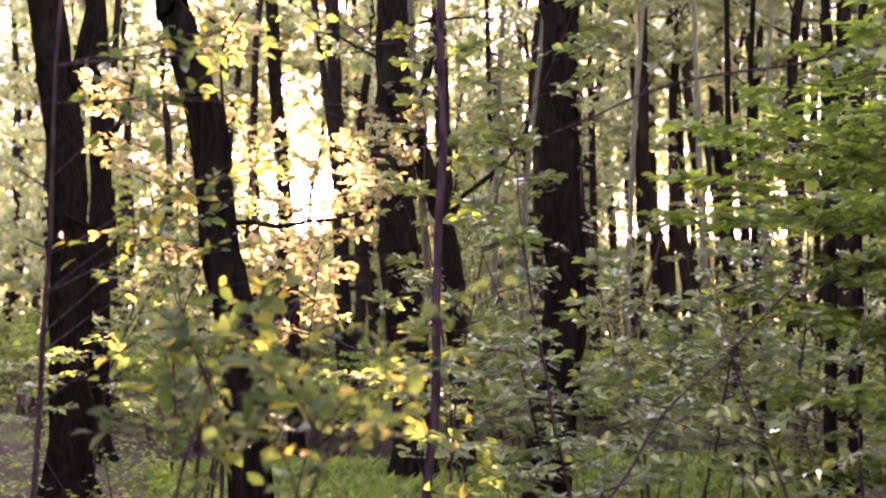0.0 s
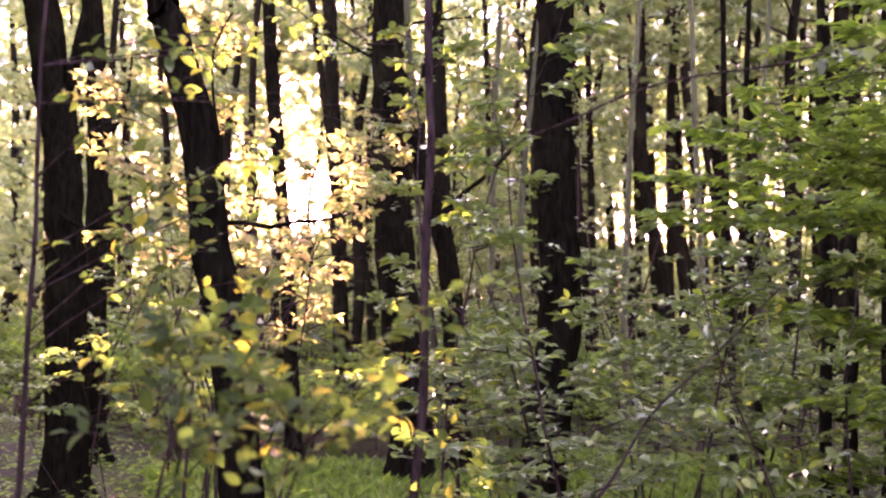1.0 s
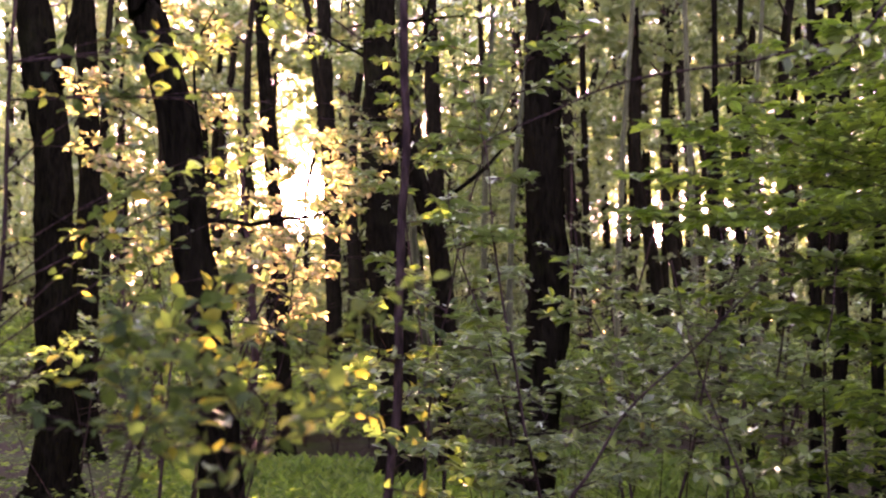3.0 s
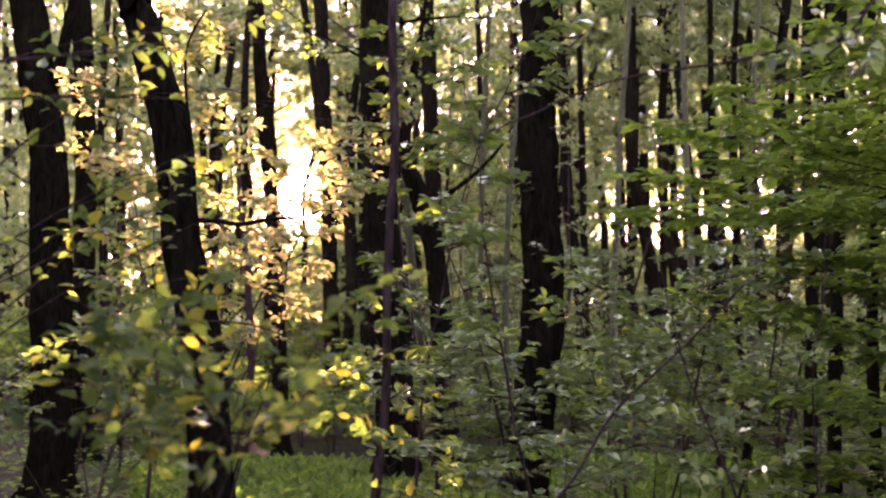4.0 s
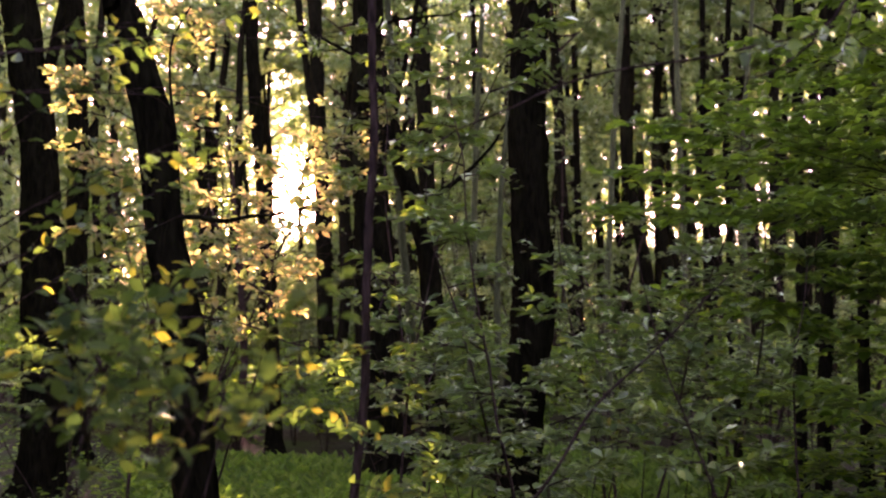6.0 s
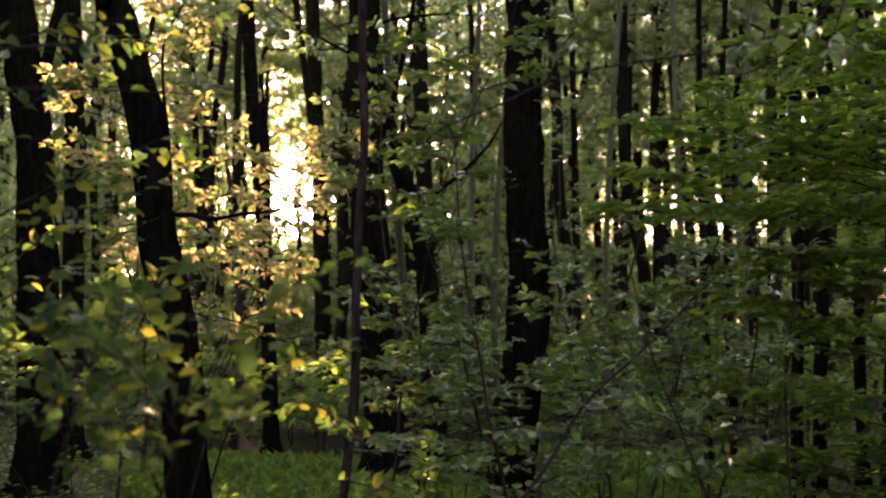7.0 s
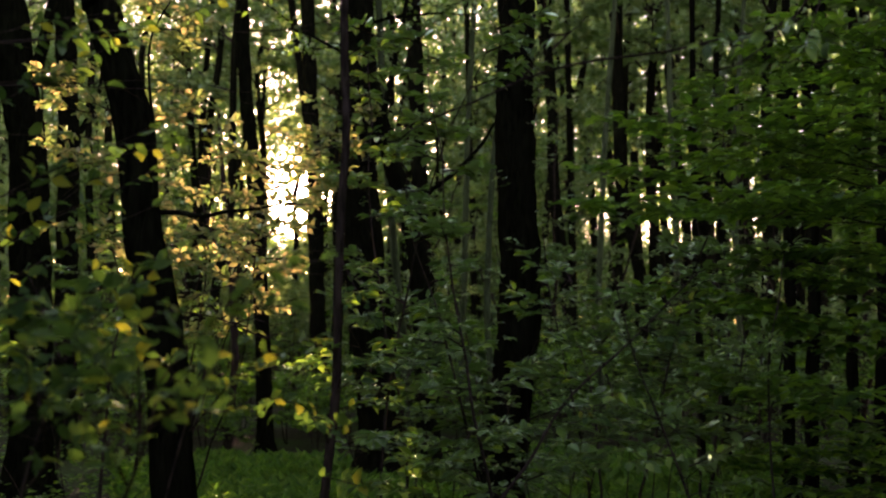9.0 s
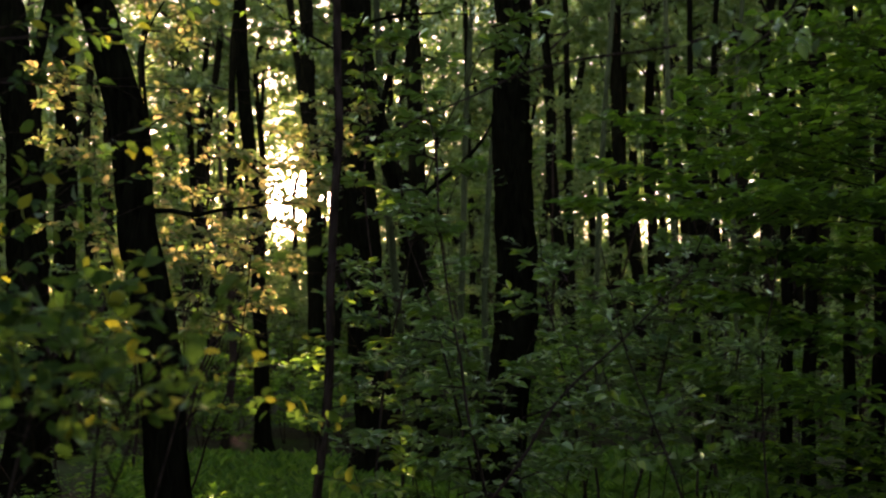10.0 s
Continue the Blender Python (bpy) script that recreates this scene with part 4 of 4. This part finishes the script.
# ---- foliage close to the camera: every leaf an object ----
def near_shrub(name, label, base, stems, sprays, leaf, gap, seed, most=290, mat=M_LEAF):
    """A shrub near the lens. stems: lines from the base; sprays: (start, end, leaf scale)."""
    e = thing(name, (base[0], base[1], ground_z(base[0], base[1])), label, "shrub")
    o = Vector(e.location)
    for way, w0, w1 in stems:
        s = spline(way, 0.05)
        n = len(s)
        s = [p + Vector((noise.noise(p * 4), noise.noise(p * 4 + Vector((9, 0, 0))), noise.noise(p * 4 + Vector((0, 9, 0))))) * 0.012 for p in s]
        v, f = tubes([([p - o for p in s], [0.5 * (w0 + (w1 - w0) * i / (n - 1)) for i in range(n)])], 7, 0.12, seed)
        mesh_object("stem", v, f, M_TWIG, e, smooth=True)
    g = Growth(seed)
    made = 0
    for a, b, size in sprays:
        a, b = Vector(a), Vector(b)
        g.lines.clear()
        g.leaves.clear()
        g.branch(a - o, b - a, (b - a).length * 1.04, 0.0032, 1, leaf * size, gap, flat=0.55, wander=0.05, fork=1.1)
        v, f = tubes(g.lines, 5)
        twig = mesh_object("twig", v, f, M_TWIG, e)
        few = g.leaves[:max(0, most - made)]
        hang_leaves(few, LEAVES[mat.name], twig, g.rng)
        made += len(few)
    return e


near_shrub("near_shrub", "close leafy shrub with oval leaves, some glowing yellow", (-1.0, 1.95, 0),
           ((((-1.0, 1.95, -0.05), (-0.98, 1.95, 0.5), (-0.89, 2.00, 1.23), (-0.84, 2.05, 1.49)), 0.016, 0.006),),
           (((-0.85, 2.00, 1.35), (-0.63, 1.54, 1.49), 0.75), ((-0.85, 2.00, 1.35), (-0.71, 1.56, 1.50), 0.8), ((-0.84, 2.05, 1.49), (-0.73, 2.27, 1.73), 1.0), ((-0.84, 2.05, 1.49), (-0.95, 2.20, 1.70), 1.0),
            ((-0.84, 2.05, 1.49), (-0.73, 1.90, 1.65), 1.0), ((-0.84, 2.05, 1.49), (-0.82, 1.80, 1.62), 1.1), ((-0.85, 2.00, 1.40), (-0.59, 1.75, 1.58), 0.9), ((-0.90, 2.00, 1.42), (-0.79, 2.20, 1.66), 0.9),
            ((-0.89, 2.00, 1.23), (-0.74, 2.00, 1.43), 0.9), ((-0.85, 2.00, 1.35), (-0.93, 2.10, 1.55), 1.0), ((-0.84, 2.05, 1.49), (-0.80, 2.20, 1.59), 0.9), ((-0.85, 2.00, 1.30), (-0.75, 1.80, 1.42), 0.8)),
           0.057, 0.031, 511, mat=M_LEAF_NEAR_ONE)
near_shrub("near_shrub", "close forked shrub with oval green leaves on thin stems", (-0.93, 2.0, 0),
           ((((-0.95, 1.9, -0.05), (-0.85, 1.8, 0.5), (-0.59, 1.70, 1.24), (-0.52, 1.65, 1.44)), 0.014, 0.005),
            (((-0.92, 2.1, -0.05), (-0.75, 2.2, 0.6), (-0.72, 2.40, 1.12), (-0.66, 2.45, 1.39)), 0.014, 0.005)),
           (((-0.58, 1.68, 1.38), (-0.36, 1.50, 1.65), 0.8), ((-0.58, 1.68, 1.34), (-0.41, 1.45, 1.51), 0.8), ((-0.54, 1.65, 1.40), (-0.58, 1.50, 1.55), 1.0), ((-0.66, 2.42, 1.31), (-0.43, 2.00, 1.49), 0.7),
            ((-0.65, 2.45, 1.36), (-0.56, 2.40, 1.36), 0.7), ((-0.58, 1.70, 1.29), (-0.59, 1.58, 1.42), 0.8), ((-0.66, 2.45, 1.39), (-0.76, 2.40, 1.55), 0.9)),
           0.057, 0.033, 518, mat=M_LEAF_NEAR_ONE)
near_shrub("near_shrub", "tall close shrub with scattered sunlit oval leaves", (-1.45, 2.5, 0),
           ((((-1.45, 2.5, -0.05), (-1.42, 2.5, 0.8), (-1.38, 2.48, 1.6), (-1.36, 2.45, 2.3), (-1.33, 2.42, 2.9)), 0.022, 0.008),),
           (((-1.38, 2.48, 1.7), (-1.00, 2.30, 1.99), 0.85), ((-1.37, 2.46, 2.0), (-1.00, 2.20, 2.26), 0.9), ((-1.36, 2.45, 2.2), (-0.98, 2.40, 2.24), 0.85), ((-1.36, 2.45, 2.3), (-0.82, 2.35, 2.32), 0.85),
            ((-1.38, 2.48, 1.8), (-0.77, 2.27, 2.09), 0.85), ((-1.38, 2.48, 1.7), (-0.85, 2.90, 2.14), 0.8), ((-1.38, 2.48, 1.6), (-1.01, 2.60, 1.95), 0.8), ((-1.36, 2.45, 2.3), (-0.91, 2.40, 2.39), 0.8),
            ((-1.38, 2.48, 1.55), (-0.93, 2.80, 1.98), 0.8), ((-1.40, 2.48, 1.4), (-0.94, 2.40, 1.76), 0.9), ((-1.36, 2.45, 2.3), (-0.52, 3.00, 2.59), 0.75), ((-1.36, 2.45, 2.2), (-0.66, 3.60, 2.59), 0.7)),
           0.058, 0.06, 512, mat=M_LEAF_NEAR_ONE)
near_shrub("arching_shrub", "shrub with a long bare arching branch and few leaves", (2.3, 2.7, 0),
           ((((2.3, 2.7, -0.05), (2.2, 2.7, 0.9), (2.0, 2.65, 1.9), (1.75, 2.6, 2.45), (1.09, 2.55, 2.53), (0.91, 2.50, 2.39), (0.72, 2.50, 2.34), (0.60, 2.50, 2.31), (0.39, 2.50, 2.29), (0.18, 2.50, 2.23), (0.07, 2.50, 2.18), (-0.08, 2.50, 2.11), (-0.14, 2.50, 2.06)), 0.022, 0.005),
            (((0.94, 2.50, 2.40), (0.81, 2.45, 2.30), (0.68, 2.40, 2.23), (0.58, 2.40, 2.23)), 0.007, 0.003)),
           (((1.00, 2.50, 2.46), (0.86, 2.30, 2.22), 0.9), ((0.94, 2.50, 2.40), (0.67, 2.30, 2.27), 0.8), ((0.60, 2.50, 2.31), (0.55, 2.45, 2.34), 0.6), ((0.19, 2.50, 2.23), (0.23, 2.45, 2.30), 0.7),
            ((1.75, 2.6, 2.45), (1.06, 2.30, 2.29), 0.9)),
           0.06, 0.05, 513)
near_shrub("leaning_sapling", "thin bare sapling leaning across the undergrowth", (-0.72, 3.25, 0),
           ((((-0.72, 3.25, -0.05), (-0.35, 3.22, 0.45), (0.16, 3.20, 1.00), (0.38, 3.20, 1.32), (0.56, 3.20, 1.49), (0.72, 3.20, 1.64), (0.84, 3.20, 1.77)), 0.022, 0.006),),
           (((0.64, 3.20, 1.57), (0.73, 3.10, 1.53), 0.8), ((0.72, 3.20, 1.64), (0.84, 3.10, 1.68), 0.8), ((0.38, 3.20, 1.32), (0.47, 3.10, 1.27), 0.8)), 0.06, 0.05, 514, mat=M_LEAF_NEAR_ONE)
near_shrub("curved_sapling", "thin sapling with a curved dark stem and few leaves", (1.0, 3.05, 0),
           ((((1.0, 3.05, -0.05), (0.92, 3.05, 0.5), (0.75, 3.05, 1.03), (0.66, 3.05, 1.28), (0.59, 3.05, 1.49), (0.53, 3.05, 1.69), (0.51, 3.05, 1.82)), 0.016, 0.004),),
           (((0.59, 3.05, 1.49), (0.51, 3.00, 1.60), 0.7), ((0.66, 3.05, 1.28), (0.75, 3.00, 1.37), 0.9), ((0.66, 3.05, 1.28), (0.52, 3.00, 1.35), 0.9), ((0.71, 3.05, 1.17), (0.54, 2.90, 1.19), 0.9), ((0.72, 3.05, 1.12), (0.88, 2.90, 1.21), 0.9)),
           0.065, 0.045, 515)
near_shrub("thin_sapling", "thin upright dark sapling stem with leaf tufts", (-0.52, 3.1, 0),
           ((((-0.52, 3.1, -0.05), (-0.48, 3.1, 0.5), (-0.41, 3.10, 1.02), (-0.39, 3.10, 1.20), (-0.37, 3.10, 1.49), (-0.36, 3.10, 1.80), (-0.35, 3.10, 2.09), (-0.35, 3.10, 2.47), (-0.35, 3.10, 2.78)), 0.036, 0.028),),
           (((-0.35, 3.10, 2.09), (-0.27, 3.10, 2.22), 0.7), ((-0.35, 3.10, 2.47), (-0.28, 3.10, 2.52), 0.7), ((-0.36, 3.10, 1.80), (-0.26, 3.00, 1.60), 0.7), ((-0.39, 3.10, 1.20), (-0.37, 2.60, 1.35), 1.0), ((-0.38, 3.10, 1.35), (-0.24, 3.00, 1.46), 0.8),
            ((-0.41, 3.10, 1.09), (-0.28, 2.90, 1.14), 0.9), ((-0.37, 3.10, 1.49), (-0.42, 3.00, 1.53), 0.8)), 0.06, 0.045, 516, mat=M_LEAF_NEAR_ONE)
near_shrub("thin_sapling", "thin leafy sapling with a tuft of broad leaves", (1.22, 3.6, 0),
           ((((1.22, 3.6, -0.05), (1.22, 3.6, 0.6), (1.20, 3.60, 1.10), (1.21, 3.60, 1.48), (1.33, 3.75, 1.88)), 0.014, 0.005),),
           (((1.21, 3.60, 1.44), (1.19, 3.55, 1.55), 0.9), ((1.21, 3.60, 1.44), (1.13, 3.55, 1.50), 0.9), ((1.31, 3.75, 1.86), (1.33, 3.70, 1.91), 0.9), ((1.31, 3.75, 1.84), (1.24, 3.70, 1.90), 0.9)), 0.07, 0.04, 517)


near_shrub("bent_sapling", "thin bare sapling bent over, with dead twigs", (-1.25, 3.3, 0),
           ((((-1.25, 3.3, -0.05), (-1.22, 3.3, 0.5), (-1.16, 3.30, 1.53), (-1.05, 3.25, 1.61), (-0.90, 3.20, 1.62), (-0.77, 3.20, 1.60), (-0.62, 3.15, 1.54), (-0.52, 3.15, 1.52)), 0.020, 0.004),
            (((-0.90, 3.20, 1.62), (-0.84, 3.20, 1.68), (-0.74, 3.20, 1.71), (-0.67, 3.20, 1.69)), 0.006, 0.002),
            (((-0.73, 3.20, 1.58), (-0.63, 3.10, 1.60), (-0.55, 3.05, 1.57)), 0.005, 0.002)),
           (((-0.77, 3.20, 1.60), (-0.68, 3.15, 1.64), 0.7), ((-0.62, 3.15, 1.54), (-0.52, 3.10, 1.56), 0.7)), 0.05, 0.06, 521, mat=M_LEAF_NEAR_ONE)
near_shrub("forked_sapling", "dark forked bare sapling before the low sun", (-2.95, 13.0, 0),
           ((((-2.95, 13.0, -0.05), (-2.86, 13.00, 1.15), (-2.91, 13.00, 2.15), (-2.98, 13.00, 2.85), (-3.06, 13.00, 3.56), (-3.14, 13.00, 4.59)), 0.13, 0.05),
            (((-2.91, 13.00, 2.15), (-2.73, 12.90, 2.61), (-2.62, 12.90, 3.15), (-2.58, 12.90, 3.86)), 0.07, 0.03),
            (((-2.95, 13.00, 2.46), (-3.18, 13.10, 2.78), (-3.31, 13.10, 3.10), (-3.42, 13.10, 3.65)), 0.045, 0.02)), (), 0.05, 0.05, 522)
near_shrub("dead_sapling", "dry leafless sapling with fine sunlit twigs", (-2.2, 7.5, 0),
           ((((-2.2, 7.5, -0.05), (-2.15, 7.5, 0.9), (-2.02, 7.50, 1.67), (-1.90, 7.50, 2.21), (-1.80, 7.50, 2.71)), 0.022, 0.008),
            (((-1.89, 7.50, 2.26), (-1.61, 7.40, 2.33), (-1.46, 7.30, 2.19), (-1.34, 7.30, 2.06)), 0.009, 0.003),
            (((-1.46, 7.30, 2.19), (-1.22, 7.20, 2.15), (-0.96, 7.20, 2.09)), 0.006, 0.002),
            (((-1.85, 7.50, 2.44), (-1.61, 7.40, 2.47), (-1.44, 7.30, 2.37), (-1.26, 7.20, 2.20)), 0.007, 0.002),
            (((-1.98, 7.50, 1.85), (-1.66, 7.30, 1.67), (-1.34, 7.20, 1.70), (-1.07, 7.10, 1.68)), 0.008, 0.003)), (), 0.05, 0.05, 523)
near_shrub("dead_sapling", "dry bent sapling with a tangle of fine bare twigs", (-1.92, 6.7, 0),
           ((((-1.92, 6.7, -0.05), (-1.76, 6.6, 0.9), (-1.52, 6.5, 1.68), (-1.32, 6.4, 2.02), (-1.12, 6.35, 2.12)), 0.026, 0.008),),
           (((-1.52, 6.50, 1.68), (-0.95, 6.40, 2.00), 0.0), ((-1.42, 6.45, 1.87), (-0.85, 6.30, 2.20), 0.0), ((-1.32, 6.40, 2.02), (-1.00, 6.30, 2.45), 0.0), ((-1.36, 6.40, 1.97), (-0.80, 6.35, 1.95), 0.0),
            ((-1.32, 6.40, 2.02), (-1.25, 6.30, 2.60), 0.0), ((-1.46, 6.50, 1.80), (-1.00, 6.30, 1.75), 0.0), ((-1.12, 6.35, 2.12), (-0.70, 6.30, 2.05), 0.0), ((-1.20, 6.37, 2.08), (-0.90, 6.25, 2.35), 0.0)), 0.05, 0.05, 525)
near_shrub("dead_sapling", "dry leafless sapling with fine grey twigs", (0.95, 6.4, 0),
           ((((0.95, 6.4, -0.05), (0.93, 6.4, 0.6), (0.85, 6.40, 1.05), (0.76, 6.40, 1.50), (0.68, 6.40, 1.88), (0.65, 6.40, 2.27)), 0.024, 0.008),
            (((0.82, 6.40, 1.28), (0.64, 6.20, 1.18), (0.49, 6.10, 1.22), (0.34, 6.00, 1.16)), 0.010, 0.003),
            (((0.78, 6.40, 1.43), (0.96, 6.30, 1.54), (1.12, 6.20, 1.51)), 0.009, 0.003),
            (((0.71, 6.40, 1.77), (0.85, 6.30, 1.95), (0.91, 6.20, 2.13)), 0.008, 0.003)), (), 0.05, 0.05, 524)


# ---- grass in the small clearing ----
def grass():
    r = random.Random(9)
    blades = []
    while len(blades) < 68000:
        y = r.uniform(8.4, 13.2)
        x = r.uniform(-0.34, 0.42) * y
        if x > 0.34 * y + 0.3 * noise.noise(Vector((y * 0.8, 0, 1))):
            continue
        if y > (12.2 if x > -0.3 else 11.6) + 1.0 * noise.noise(Vector((x * 0.6, 3.0, 0))):
            continue
        if noise.noise(Vector((x * 0.5, y * 0.5, 7.0))) < -0.62 + 0.3 * r.random():
            continue
        a = r.uniform(0, 2 * math.pi)
        ax = Vector((math.cos(a), math.sin(a), r.uniform(0.2, 1.2)))
        blades.append((Vector((x, y, ground_z(x, y) - 0.01)), ax, Vector((-math.cos(a) * 0.4, -math.sin(a) * 0.4, 1.0)), r.uniform(0.04, 0.11) if r.random() < 0.85 else r.uniform(0.12, 0.26)))
    v, f = leaf_cloud(blades, RHOMB, 0.42)
    tagged(mesh_object("grass", v, f, M_GRASS), "low fresh green grass and herbs in a small clearing", "grass", kind="stuff")


grass()


def herbs():
    """Low herbs and seedlings on the shaded floor near the path."""
    r = random.Random(19)
    leaves = []
    while len(leaves) < 19000:
        y = r.uniform(-5, 19)
        x = r.uniform(-0.64, 0.66) * max(y, 6.5)
        if -0.28 * y < x < 0.34 * y and y > 8.4:
            continue
        clump = noise.noise(Vector((x * 1.6, y * 1.6, 2.0)))
        if clump < -0.25 + 0.3 * r.random():
            continue
        a = r.uniform(0, 2 * math.pi)
        z = ground_z(x, y) + r.uniform(0.02, 0.16 + 0.25 * max(0, clump))
        up = Vector((r.gauss(0, 0.25), r.gauss(0, 0.25), 1)).normalized()
        leaves.append((Vector((x, y, z)), Vector((math.cos(a), math.sin(a), -0.1)), up, r.uniform(0.05, 0.10)))
    v, f = leaf_cloud(leaves, HEX)
    tagged(mesh_object("ground_herbs", v, f, M_LEAF_DEEP), "low green herbs and seedlings on the shaded forest floor", "herbs", kind="stuff")


herbs()

# low brush along the far edge of the grass
for k, (x, y, size) in enumerate(((-3.9, 12.6, 0.55), (-3.2, 12.9, 0.6), (-2.75, 12.4, 0.45), (-1.7, 12.7, 0.5), (-1.3, 13.2, 0.55), (-0.5, 12.9, 0.5), (0.3, 13.1, 0.5), (1.0, 12.8, 0.45),
                                  (1.7, 13.2, 0.55), (2.4, 12.9, 0.5), (3.0, 13.3, 0.55), (3.7, 12.9, 0.5), (4.4, 13.2, 0.55), (-2.2, 13.6, 0.6), (-2.0, 14.4, 0.6), (-3.0, 14.0, 0.6))):
    copy_thing(bushes[2 if k % 2 else 0], at_ground(x, y, size * (1.0 if k % 2 else 0.8)))
